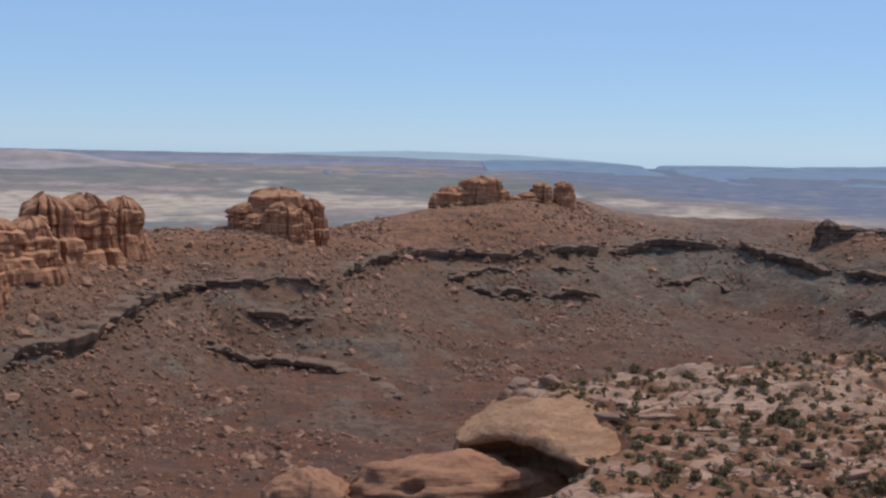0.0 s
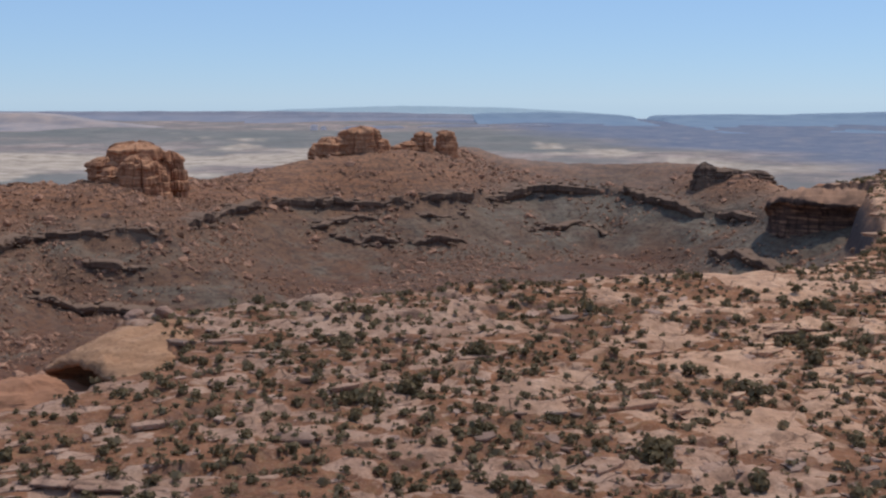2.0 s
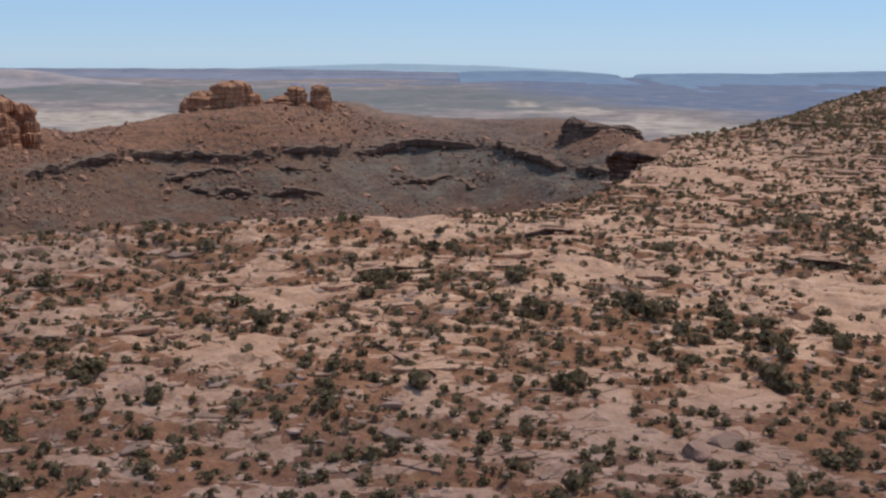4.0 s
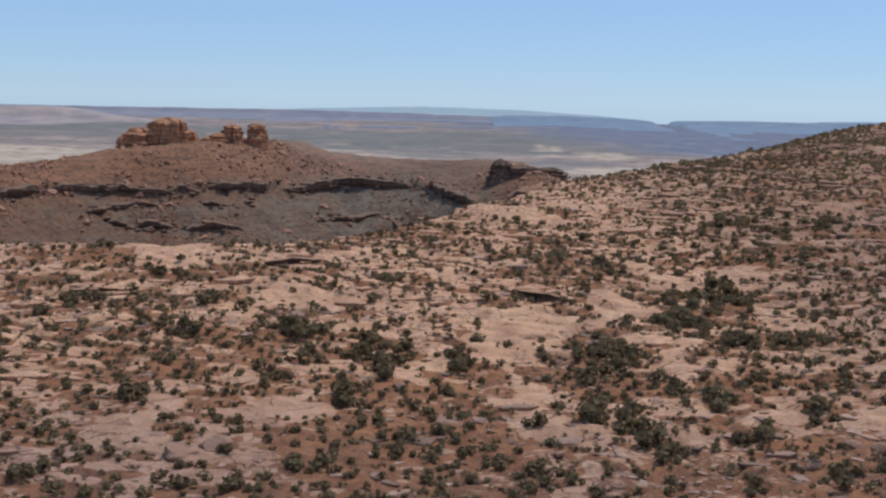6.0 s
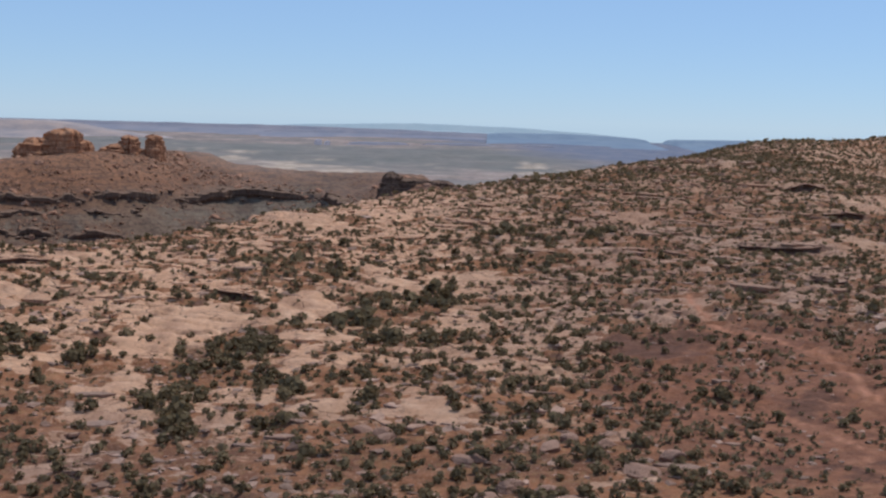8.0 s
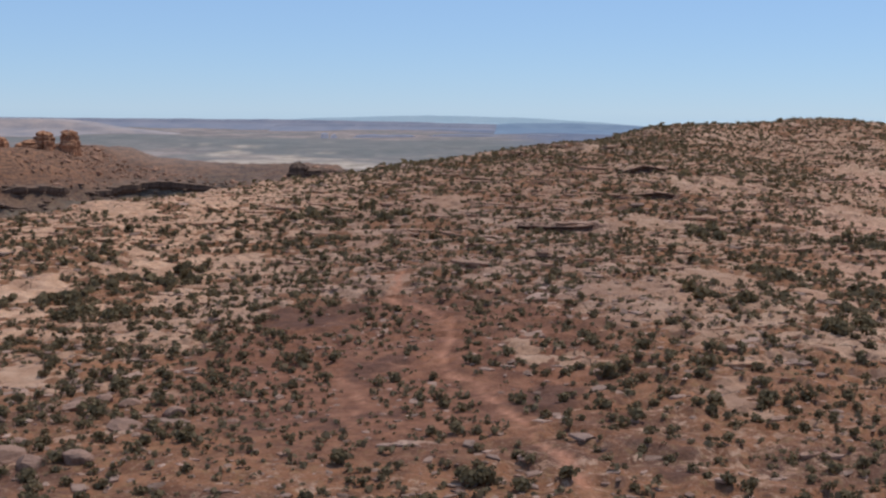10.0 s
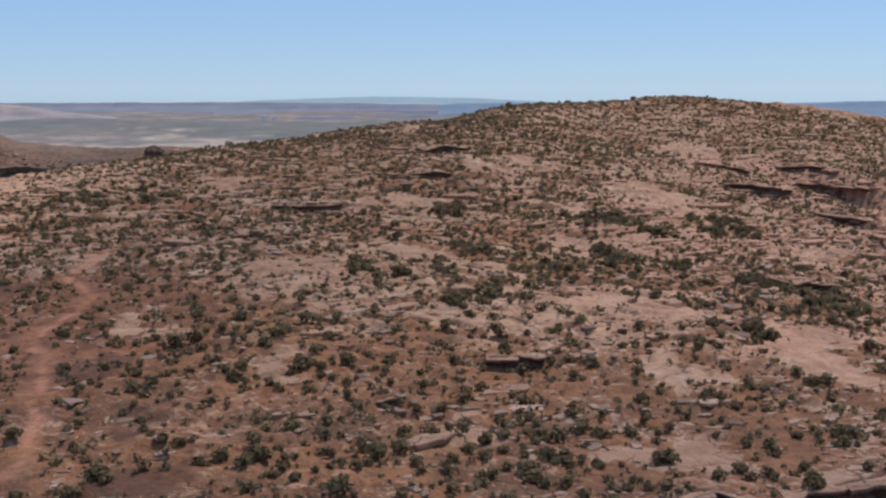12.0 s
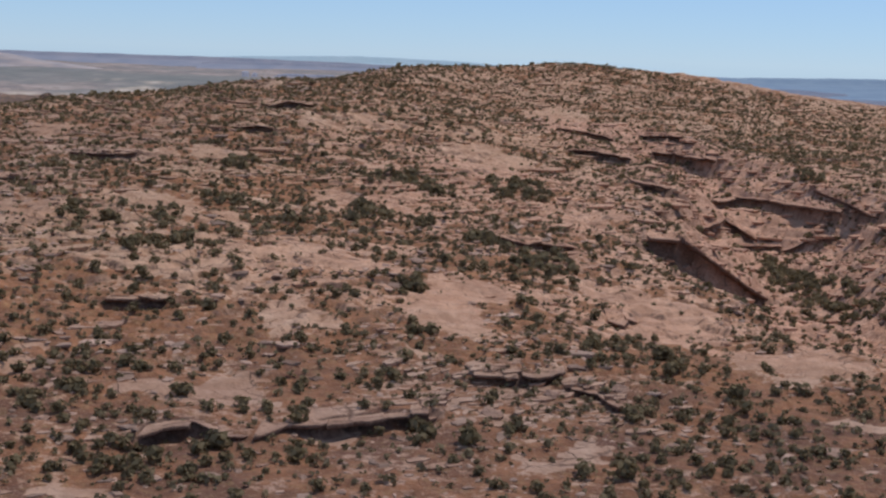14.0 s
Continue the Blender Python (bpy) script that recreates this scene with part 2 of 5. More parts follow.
TALUS = rock_material("brown_talus", (0.18, 0.092, 0.058), (0.34, 0.174, 0.106), (0.50, 0.276, 0.174), 0.25, 1.5, True)
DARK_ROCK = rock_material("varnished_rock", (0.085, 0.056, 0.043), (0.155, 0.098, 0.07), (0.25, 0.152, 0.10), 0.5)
JUNIPER = leaf_material("juniper_leaves", (0.124, 0.088, 0.045), (0.180, 0.128, 0.066), (0.242, 0.176, 0.094))
SHRUB = leaf_material("shrub_leaves", (0.142, 0.101, 0.055), (0.198, 0.143, 0.080), (0.280, 0.205, 0.116))
BARK = plain_material("juniper_bark", (0.10, 0.075, 0.055), (0.19, 0.15, 0.12), 3.0)

# ---- the lie of the land ----
def hash2(ix, iy, seed):
    n = (ix.astype(np.int64) * 374761393 + iy.astype(np.int64) * 668265263 + seed * 974711) & 0xFFFFFFFF
    n = ((n ^ (n >> 13)) * 1274126177) & 0xFFFFFFFF
    return ((n ^ (n >> 16)) & 0xFFFFFF) / float(0xFFFFFF)


def value_noise(x, y, seed):
    """Smooth noise from -1 to 1, one cell a metre."""
    ix, iy = np.floor(x), np.floor(y)
    fx, fy = x - ix, y - iy
    fx, fy = fx * fx * (3 - 2 * fx), fy * fy * (3 - 2 * fy)
    a, b = hash2(ix, iy, seed), hash2(ix + 1, iy, seed)
    c, d = hash2(ix, iy + 1, seed), hash2(ix + 1, iy + 1, seed)
    return 2 * ((a + (b - a) * fx) * (1 - fy) + (c + (d - c) * fx) * fy) - 1


def fbm(x, y, size, octaves, seed, gain=0.5):
    total, amp = 0, 1.0
    for k in range(octaves):
        f = 2.03**k / size
        total = total + amp * value_noise(x * f + 17.3 * k, y * f - 9.1 * k, seed + k)
        amp *= gain
    return total


def smooth(a, b, v):
    s = np.clip((v - a) / (b - a), 0, 1)
    return s * s * (3 - 2 * s)


def line_distance(x, y, line):
    """The distance to a polyline, and how far along it the nearest point lies (0 to 1 a segment)."""
    best, where = np.full(np.shape(x), 1e9), np.zeros(np.shape(x))
    for k, ((ax, ay), (bx, by)) in enumerate(zip(line[:-1], line[1:])):
        dx, dy = bx - ax, by - ay
        s = np.clip(((x - ax) * dx + (y - ay) * dy) / (dx * dx + dy * dy), 0, 1)
        d = np.hypot(x - ax - s * dx, y - ay - s * dy)
        near = d < best
        best, where = np.where(near, d, best), np.where(near, k + s, where)
    return best, where


def inside(x, y, ring):
    odd = np.zeros(np.shape(x), bool)
    for (ax, ay), (bx, by) in zip(ring, ring[1:] + ring[:1]):
        if ay != by:
            odd ^= ((ay > y) != (by > y)) & (x < (bx - ax) * (y - ay) / (by - ay) + ax)
    return odd


# swells and hollows of the hill and of the tableland before it: x, y, reach in x, reach in y, height
HILL = [
    (396, 544, 60, 60, 18.2), (288, 382, 60, 100, 12.1), (198, 526, 60, 100, -17.9), (504, 580, 60, 36, 7.5), (324, 490, 36, 60, 10.7), (216, 346, 22, 100, 3.7), (288, 634, 60, 60, -4.3),
    (360, 598, 60, 36, 3.8), (396, 454, 60, 36, 5.6), (558, 562, 60, 36, 3.2), (486, 634, 60, 22, 2.9), (468, 526, 36, 60, 4.2), (198, 472, 36, 36, -5.8), (450, 598, 36, 36, 6.8),
    (558, 616, 60, 36, 1.1), (342, 544, 36, 36, 0.9), (288, 472, 22, 36, 2.1),
]
SWELLS = [
    (270, 166, 36, 100, 4.2), (378, 202, 22, 100, -4.0), (162, 94, 36, 100, -3.0), (360, 310, 36, 36, -4.9), (234, 40, 60, 60, 2.1), (90, 58, 36, 60, -2.3), (198, 184, 22, 36, -2.4),
    (378, 130, 22, 22, -3.2), (252, 292, 22, 22, 2.1), (72, 184, 100, 22, 1.6), (162, 238, 22, 60, 2.2), (324, 130, 36, 22, 1.6), (288, 274, 22, 22, 0.9), (250, 430, 40, 40, 3.6),
    (340, 440, 40, 40, -1.3), (440, 480, 40, 40, 0.8), (430, 540, 40, 40, 0.5), (300, 540, 40, 40, 4.3), (250, 480, 30, 40, -0.4), (360, 500, 30, 30, 0.7),
]
NEAR_RIM = [(-60, -60), (-32, 40), (-16, 84), (-10, 94), (-1, 100), (5, 102), (11, 108), (15.5, 115), (17.5, 121), (22, 126), (22, 133), (17, 141), (10, 152), (36, 165), (72, 180), (100, 191), (118, 206),
            (134, 230), (148, 262), (159, 300), (171, 340), (182, 364), (193, 380), (199, 392)]
# the far rim and its height
FAR_EDGE = [(199, 392, 34), (190, 399, 33), (178, 404, 31), (170, 411, 29), (168, 425, 28), (170, 450, 28), (167, 470, 28), (158, 479, 28), (147, 492, 29), (142, 503, 30), (134, 518, 31.5), (126, 522, 32), (104, 517, 34), (87, 513, 33.5),
            (70, 488, 32.5), (58, 472, 33.5), (43, 460, 32.5), (28, 455, 32.7), (14, 452, 32.7), (-10, 433, 34.6), (-20, 412, 33), (-24, 392, 32.5), (-27, 372, 31.5), (-28, 361, 31), (-40, 364, 32), (-55, 358, 31),
            (-64, 360, 30), (-70, 348, 30), (-74, 317, 29), (-76, 295, 26.5), (-79, 283, 25), (-89, 270, 24.5), (-120, 250, 24)]
FAR_EDGE.append((-230, 215, 24))
FAR_RIM = [p[:2] for p in FAR_EDGE]
BOWL = NEAR_RIM + FAR_RIM[1:] + [(-320, 100), (-200, -200)]
# the gully east of the hill and the height of its floor
GULLY = [(392, 392, 38), (407, 372, 32.5), (416, 342, 29.5), (419, 310, 29), (422, 282, 26), (424, 262, 20.5), (421, 241, 19.3), (415, 210, 18.5), (412, 180, 17.5), (416, 150, 16.5), (428, 115, 15), (450, 70, 13)]
DRAW = [p[:2] for p in GULLY]


LEDGES = []


def add_ledge(front, thick, fade, label="pale sandstone ledge with a shaded undercut lip"):
    """A step in the rock along front, facing -y; thick: its height along it; fade: how far behind the ground stays raised."""
    LEDGES.append((front, thick, fade, label))


add_ledge([(314.1, 53.0), (315.8, 55.9), (318.6, 59.3), (321.0, 60.2), (324.0, 58.4), (326.4, 59.3), (328.6, 62.0), (333.7, 63.5), (338.4, 66.8), (342.2, 68.5), (345.1, 68.7)], [1.5, 1.9, 1.4, 0.7, 0.4, 0.7, 1.7, 1.7, 1.4, 1.3, 1.1], 15, "long pale sandstone shelf, deeply undercut along its lip")
add_ledge([(345.5, 82.9), (349.1, 83.3), (352.9, 83.4), (357.5, 90.2)], [0.8, 1.3, 1.2, 0.8], 9)
add_ledge([(356.6, 82.4), (360.1, 80.9), (361.5, 77.1), (364.0, 75.5)], [0.7, 1.0, 0.9, 0.6], 7)
add_ledge([(300.5, 101.2), (304.5, 101.0), (308.9, 103.8)], [0.9, 1.4, 0.9], 9)
add_ledge([(346.6, 185.9), (352.9, 174.3), (359.2, 176.6), (367.3, 179.7)], [0.9, 1.4, 1.6, 1.0], 13)
add_ledge([(365.6, 131.3), (367.7, 127.5), (372.3, 139.0)], [0.8, 1.4, 0.8], 8)
add_ledge([(380.5, 207.5), (386.0, 206.0), (391.0, 206.4), (394.8, 203.6), (399.0, 202.6), (403.5, 202.4), (409.0, 202.8)], [1.4, 3.2, 4.2, 4.0, 3.4, 2.6, 1.6], 22, "tall orange slickrock ledge with a dark cave-like overhang")
add_ledge([(407.8, 283.1), (420.3, 303.2), (427.5, 293.3), (433.3, 279.7), (438.3, 266.1), (442.3, 262.9)], [1.4, 2.0, 2.4, 2.4, 2.8, 2.0], 20, "long orange slickrock wall with a shaded overhang")
add_ledge([(400.2, 254.9), (409.3, 269.7), (415.3, 277.1), (418.2, 269.2), (420.2, 262.0)], [1.2, 2.0, 2.2, 2.2, 1.4], 14, "rounded orange slickrock step in a shallow draw")
add_ledge([(412.7, 263.8), (420.1, 264.7), (428.3, 263.5), (434.4, 260.6)], [0.9, 1.4, 1.4, 1.0], 10, "rounded orange slickrock step in a shallow draw")
add_ledge([(374.3, 343.1), (384.0, 342.6), (390.5, 330.5), (396.1, 334.0)], [1.4, 2.4, 2.4, 1.4], 18, "long orange slickrock wall with a shaded overhang")
add_ledge([(405.8, 379.7), (414.2, 378.2), (419.0, 361.1), (425.9, 354.0)], [1.5, 2.8, 3.2, 2.0], 20, "long orange slickrock wall with a shaded overhang")
add_ledge([(373.4, 388.7), (387.3, 399.6), (398.5, 400.7)], [1.4, 2.4, 1.6], 16)
add_ledge([(404.6, 402.3), (416.1, 392.0), (423.1, 381.1)], [1.4, 2.2, 1.5], 16)
add_ledge([(387.5, 289.3), (391.1, 271.7), (395.3, 261.3)], [1.4, 2.4, 1.6], 14, "long orange slickrock wall with a shaded overhang")
add_ledge([(436.4, 290.1), (440.6, 270.2), (445.4, 253.9)], [1.4, 2.4, 2.0], 18, "long orange slickrock wall with a shaded overhang")
add_ledge([(281.9, 284.1), (288.7, 279.6), (294.7, 281.5)], [0.9, 1.6, 1.2], 12, "long thin pale sandstone shelf standing clear of red soil")
add_ledge([(252.8, 235.4), (266.0, 227.7), (272.9, 231.7)], [0.8, 1.3, 1.0], 12)
add_ledge([(282.1, 328.6), (292.2, 329.2), (299.7, 337.4)], [0.9, 1.6, 1.0], 12)
add_ledge([(253.1, 181.9), (258.0, 186.3), (263.7, 182.6)], [0.7, 1.1, 0.8], 8, "long thin pale sandstone shelf standing clear of red soil")
add_ledge([(289.4, 80.2), (291.2, 81.3), (293.1, 81.9)], [0.5, 0.9, 0.6], 6)
add_ledge([(116.4, 175.6), (120.6, 182.9), (126.6, 182.9)], [0.7, 1.3, 0.8], 10, "rounded orange slickrock step in a shallow draw")
add_ledge([(156.2, 170.2), (162.1, 169.0), (166.7, 166.0)], [0.5, 0.9, 0.6], 8)
add_ledge([(91.2, 148.8), (94.7, 151.1), (98.9, 151.8), (103.0, 153.7)], [0.6, 1.1, 1.0, 0.6], 10)
add_ledge([(96.3, 117.7), (100.2, 109.4), (104.2, 103.7)], [0.35, 0.55, 0.35], 8)
add_ledge([(73.3, 116.0), (76.4, 111.0), (78.6, 116.6)], [0.3, 0.6, 0.3], 6)
add_ledge([(18.5, 87.5), (22, 86.5), (27, 88.5)], [0.4, 0.8, 0.5], 6)


def lip_line(x, front, k):
    """The ragged edge of a ledge: its y for each x."""
    knots = np.arange(front[0][0] - 3, front[-1][0] + 3, 2.3)
    jag = 0.7 * (hash2(np.round(knots * 10), knots * 0 + k, 17) - 0.5) * (1 + front[0][1] / 300)
    return np.interp(x, [p[0] for p in front], [p[1] for p in front]) + np.interp(x, knots, jag) + 0.2 * fbm(x, x * 0 + k, 1.2, 2, 200 + k)


def ledge_lift(x, y):
    """How far the ledges raise the ground behind their lip and hollow it out before it."""
    total = np.zeros(np.shape(x))
    for k, (front, thick, fade, _) in enumerate(LEDGES):
        x0, x1 = front[0][0], front[-1][0]
        box = (x > x0 - 2) & (x < x1 + 2) & (y > min(p[1] for p in front) - fade - 3) & (y < max(p[1] for p in front) + fade + 6)
        if not box.any():
            continue
        bx, by = x[box], y[box]
        u = np.clip((bx - x0) / (x1 - x0), 0, 1)
        ends = smooth(0, 0.10, u) * smooth(0, 0.10, 1 - u)
        high = np.interp(u, np.linspace(0, 1, len(thick)), thick) * ends
        back = by - lip_line(bx, front, k)
        up = smooth(-0.2, 0.25 + 0.1 * high, back)
        total[box] += high * (0.45 * up * (1 - smooth(0.1 * fade, fade, back)) - 0.55 * (1 - up) * (1 - smooth(0.1 * fade, 0.8 * fade, -back)))
    return total


def tableland(x, y):
    z = 38.28 - 0.02227 * (x - 200) + 0.02948 * (y - 200)
    for mx, my, rx, ry, h in HILL + SWELLS:
        z = z + h * np.exp(-(((x - mx) / rx) ** 2) - ((y - my) / ry) ** 2)
    return z


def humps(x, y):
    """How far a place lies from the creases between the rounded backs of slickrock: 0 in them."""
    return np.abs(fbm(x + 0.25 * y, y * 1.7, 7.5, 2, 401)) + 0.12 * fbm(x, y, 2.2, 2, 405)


def red_soil(x, y):
    """Where deep red sand covers the rock, along the track."""
    return smooth(0, 1, np.clip(1 - np.hypot((x - 240) / 34, (y - 112) / 55), 0, 1) * 2.2)


def bedded(x, y):
    """Where thin beds of rock lie stair on stair with little soil, behind the long shelf."""
    return smooth(0, 0.4, 1 - np.hypot((x - 351) / 20, (y - 79) / 15) + 0.3 * fbm(x, y, 7, 3, 411))


def land(x, y):
    """Height of the ground, and the shares of canyon, plain and bare rock."""
    x, y = np.asarray(x, float), np.asarray(y, float)
    # tableland, broken into low ledges
    wob = fbm(x, y, 22, 3, 11)
    base = tableland(x, y)
    d_draw, along = line_distance(x + 4 * fbm(x, y, 14, 2, 5), y + 4 * fbm(x, y, 14, 2, 6), DRAW)
    floor = np.interp(along, np.arange(len(GULLY)), [p[2] for p in GULLY])
    base = base - np.maximum(base - floor, 0) * (1 - smooth(3, np.interp(along, [0, 4, 6, 11], [20, 22, 38, 40]), d_draw))
    rough = fbm(x, y, 9, 4, 21)
    step = 0.85
    level = (base + 0.9 * wob + 0.45 * fbm(x, y, 5, 3, 25)) / step
    tread = level - np.floor(level)
    terrace = (smooth(0.0, 0.035, tread) - tread) * step
    ledgy = smooth(-0.45, 0.25, fbm(x, y, 45, 3, 31) + 0.5 * (1 - smooth(20, 70, d_draw)))
    big = (base + 1.6 * wob + 0.5 * fbm(x, y, 6, 3, 28)) / 2.6
    big = (smooth(0.0, 0.08, big - np.floor(big)) - (big - np.floor(big))) * 2.6 * np.maximum(0.35 * (1 - smooth(20, 36, d_draw)), 0.45 * smooth(190, 260, y) * smooth(0.0, 0.4, fbm(x, y, 60, 2, 33)))
    z = base + big + ledgy * terrace * 0.85 + 0.15 * rough + 0.09 * fbm(x, y, 1.9, 2, 27) + 0.65 * smooth(0.02, 0.5, humps(x, y)) * (1 - 0.85 * red_soil(x, y)) * (0.4 + 0.6 * smooth(90, 145, y)) - 0.38 * (0.4 + 0.6 * smooth(90, 145, y)) + ledge_lift(x, y)
    # beyond the hill the ground falls to the plain
    edge = np.interp(x, [150, 200, 300, 400, 600], [455, 475, 560, 640, 700])
    gone = smooth(0, 260, y - edge)
    swell = fbm(x, y, 420, 4, 41)
    plain = np.interp(y, [500, 1500, 2500, 3400, 4200, 4600], [-46, -42, -24, -6, 2, 8]) + 5 * swell * smooth(900, 2200, y)
    z = z * (1 - gone) + plain * gone
    # ridge with the buttes, beyond the far rim
    jag = 1.5 * fbm(x, y, 15, 4, 51)
    d_far, along = line_distance(x + jag, y + 0.8 * jag, FAR_RIM)
    rim = np.interp(along, np.arange(len(FAR_EDGE)), [p[2] for p in FAR_EDGE])
    d_near, _ = line_distance(x + 0.5 * jag, y + 0.5 * jag, NEAR_RIM)
    bowl = inside(x + jag * 0.7, y + 0.7 * jag, BOWL)
    crest = np.interp(x, [-200, -95, -70, -55, -30, 0, 10, 22, 45, 60, 72, 82, 116, 140, 165, 200], [41, 41.5, 41.5, 41.5, 39.2, 43.8, 46.4, 47.8, 48.8, 48.9, 46.9, 43.6, 40, 40, 41, 40.5])
    ridge = rim + (crest - rim) * smooth(-4, 32, d_far) - 0.42 * np.maximum(d_far - 48, 0) + 0.7 * rough + 0.5 * np.round(1.3 * fbm(x, y * 1.6, 26, 3, 55))
    ridge = np.maximum(ridge, plain)
    far_side = ~bowl & (d_far < 900) & (y > np.interp(x, [-230, -100, -60, -25, 0, 150, 175, 205], [150, 180, 230, 330, 380, 400, 400, 440])) & (x < 210)
    share = np.where(far_side, np.where(x < 166, 1.0, smooth(215, 166, x) * smooth(398, 440, y)), 0.0)
    z = z * (1 - share) + ridge * share
    # the bowl: cliff, talus, lower cliff, talus, floor
    scree = 0.7 * fbm(x, y, 6, 3, 61) + 1.2 * fbm(x, y, 30, 2, 62)
    broken = smooth(-0.55, 0.1, fbm(x, y, 38, 2, 71))
    low = smooth(-0.35, 0.15, fbm(x + 40, y, 45, 2, 72))
    wall = rim - np.interp(d_far, [0, 3, 7, 15, 20, 25, 35, 46, 60, 100, 160], [0, 3.6, 5.8, 9.8, 13.2, 15.6, 20, 25, 27, 29, 30.5]) + 1.0 * broken - 0.8 * low
    top = tableland(x, y)
    drop = np.interp(d_near, [0, 2.5, 5, 14, 40], [0, 5, 14, 20, 36])
    sink = np.maximum(np.maximum(wall, top - drop), 2.5) + scree * smooth(0.5, 6, np.minimum(d_far, d_near))
    z = np.where(bowl, sink, z)
    canyon = np.where(bowl, 1.0, share)
    return z, canyon, np.maximum(gone, np.where(ridge <= plain + 0.5, share, 0)), ledgy, d_draw


def ground_at(x, y):
    return land(x, y)[0]

# ---- helpers for building ----
def part(name, bm, material, parent=None, label=""):
    """Links a bmesh as one mesh object, under a thing if one is given."""
    me = bpy.data.meshes.new(name)
    bm.to_mesh(me)
    bm.free()
    me.materials.append(material)
    ob = new(name, me)
    if parent:
        ob.parent = parent
    return tagged(ob, label)


def from_arrays(name, verts, faces, material, shade=False):
    """A mesh object from numpy arrays: verts n x 3, faces n x 3 or n x 4."""
    me = bpy.data.meshes.new(name)
    count, corners = faces.shape
    me.vertices.add(len(verts))
    me.vertices.foreach_set("co", np.ascontiguousarray(verts, np.float32).ravel())
    me.loops.add(count * corners)
    me.loops.foreach_set("vertex_index", np.ascontiguousarray(faces, np.int32).ravel())
    me.polygons.add(count)
    me.polygons.foreach_set("loop_start", np.arange(0, count * corners, corners, dtype=np.int32))
    me.polygons.foreach_set("loop_total", np.full(count, corners, np.int32))
    me.polygons.foreach_set("use_smooth", np.full(count, shade, bool))
    me.update(calc_edges=True)
    me.materials.append(material)
    return new(name, me)


def empty(name, x, y, z, turn=0.0):
    ob = new(name)
    ob.empty_display_size = 0.5
    ob.matrix_basis = pose(x, y, z, 0, 0, turn)
    return ob


# ---- ground ----
TRACK = [(262, 36), (259.1, 48.3), (260.5, 56.4), (260, 62.8), (259.1, 67.3), (255.9, 73.8), (253.7, 79.4), (251.2, 89.9), (249.4, 97.2), (245.9, 103.7), (245.1, 113.1), (245.2, 122.1), (245, 130), (234.5, 153.7), (234.6, 159.3), (234.3, 173)]
BRANCH = [(235.8, 81.7), (238, 86.4), (235.9, 97.2), (233.3, 105), (238.4, 107.1), (245.5, 103.8)]
# bare slickrock pavements: x, y, reach in x, reach in y
PAVEMENTS = []
PAVEMENTS += [  # by the canyon rim
    (-3, 95, 9, 4), (10, 100, 5, 4), (12, 152, 5, 4), (33.4, 160.5, 4.9, 2.6), (54.4, 145.4, 6.6, 3.2), (62.1, 80.2, 2.7, 2), (68.1, 127.9, 3.9, 1.9), (72.8, 135.6, 3.4, 2.7),
]
PAVEMENTS += [  # above the rim
    (82.4, 150.3, 4.5, 5.2), (82.7, 112.9, 7, 7.5), (85.7, 136, 6.1, 7.5), (89.2, 84.9, 3.2, 2.6), (101.2, 95.7, 1.5, 3.5), (102.2, 190.2, 6.1, 23.6), (118.5, 100.1, 3.8, 6.1), (118.6, 183.4, 5.9, 7.3),
    (119.4, 92.5, 3.1, 6.6), (119.4, 150.1, 2.9, 4.3),
]
PAVEMENTS += [  # west of the long thicket
    (125.9, 154, 5.9, 7.4), (128, 86.9, 2, 1.9), (129.6, 100.7, 4.9, 5.5), (145.8, 180.4, 2.8, 5.7), (146, 126, 3.5, 3.9), (155.5, 132.9, 2.9, 6.3), (156.7, 217.6, 4.4, 5.9), (157.7, 257.9, 7.6, 11.6),
    (158.5, 149.3, 8.9, 11.9), (159.6, 106.5, 2.2, 11),
]
PAVEMENTS += [  # round the long thicket
    (158.8, 153.3, 13.2, 11.4), (157.8, 113.7, 2.9, 12.4), (158.1, 128.9, 4.7, 5.5), (178.1, 133.1, 3.1, 10.4),
    (160.6, 84.7, 2.1, 4.8), (166.9, 244.6, 8.3, 9.3), (173.3, 98.5, 2.1, 3.3), (173.3, 280, 7.6, 13.8), (174.7, 171.6, 3.6, 12.7), (177, 143.6, 3.1, 7.4), (183.4, 110.2, 2.6, 12.2), (185.9, 130.8, 2.9, 3.7),
    (186.4, 191.3, 5, 4.8), (191.1, 188.5, 3.4, 5.3), (193.7, 105.4, 4.4, 8.2), (197.9, 161.6, 3.5, 14.8),
]
PAVEMENTS += [  # by the track
    (203.1, 204.8, 5.4, 4.4), (206, 254.8, 2.6, 12.2), (211.4, 241.6, 4.3, 2.8), (216.8, 76.8, 2.6, 2.8), (218.7, 87.7, 1.7, 3.8), (222.6, 212, 2.8, 9.9), (236.7, 272.9, 5.7, 7.4),
]
PAVEMENTS += [  # east of the track
    (256, 108.9, 4.1, 5.9), (263.8, 106.1, 3.8, 3.6), (265.8, 150, 4.3, 8.1), (273.1, 127.3, 3.2, 2.2), (273.3, 148.2, 4.4, 6.6), (274.4, 233.6, 4.9, 9.3), (277.5, 91.8, 2.5, 5), (278.3, 148.4, 4.8, 5.3),
    (285.3, 245, 8.1, 8.6), (285.8, 175.7, 6.4, 8.3),
]
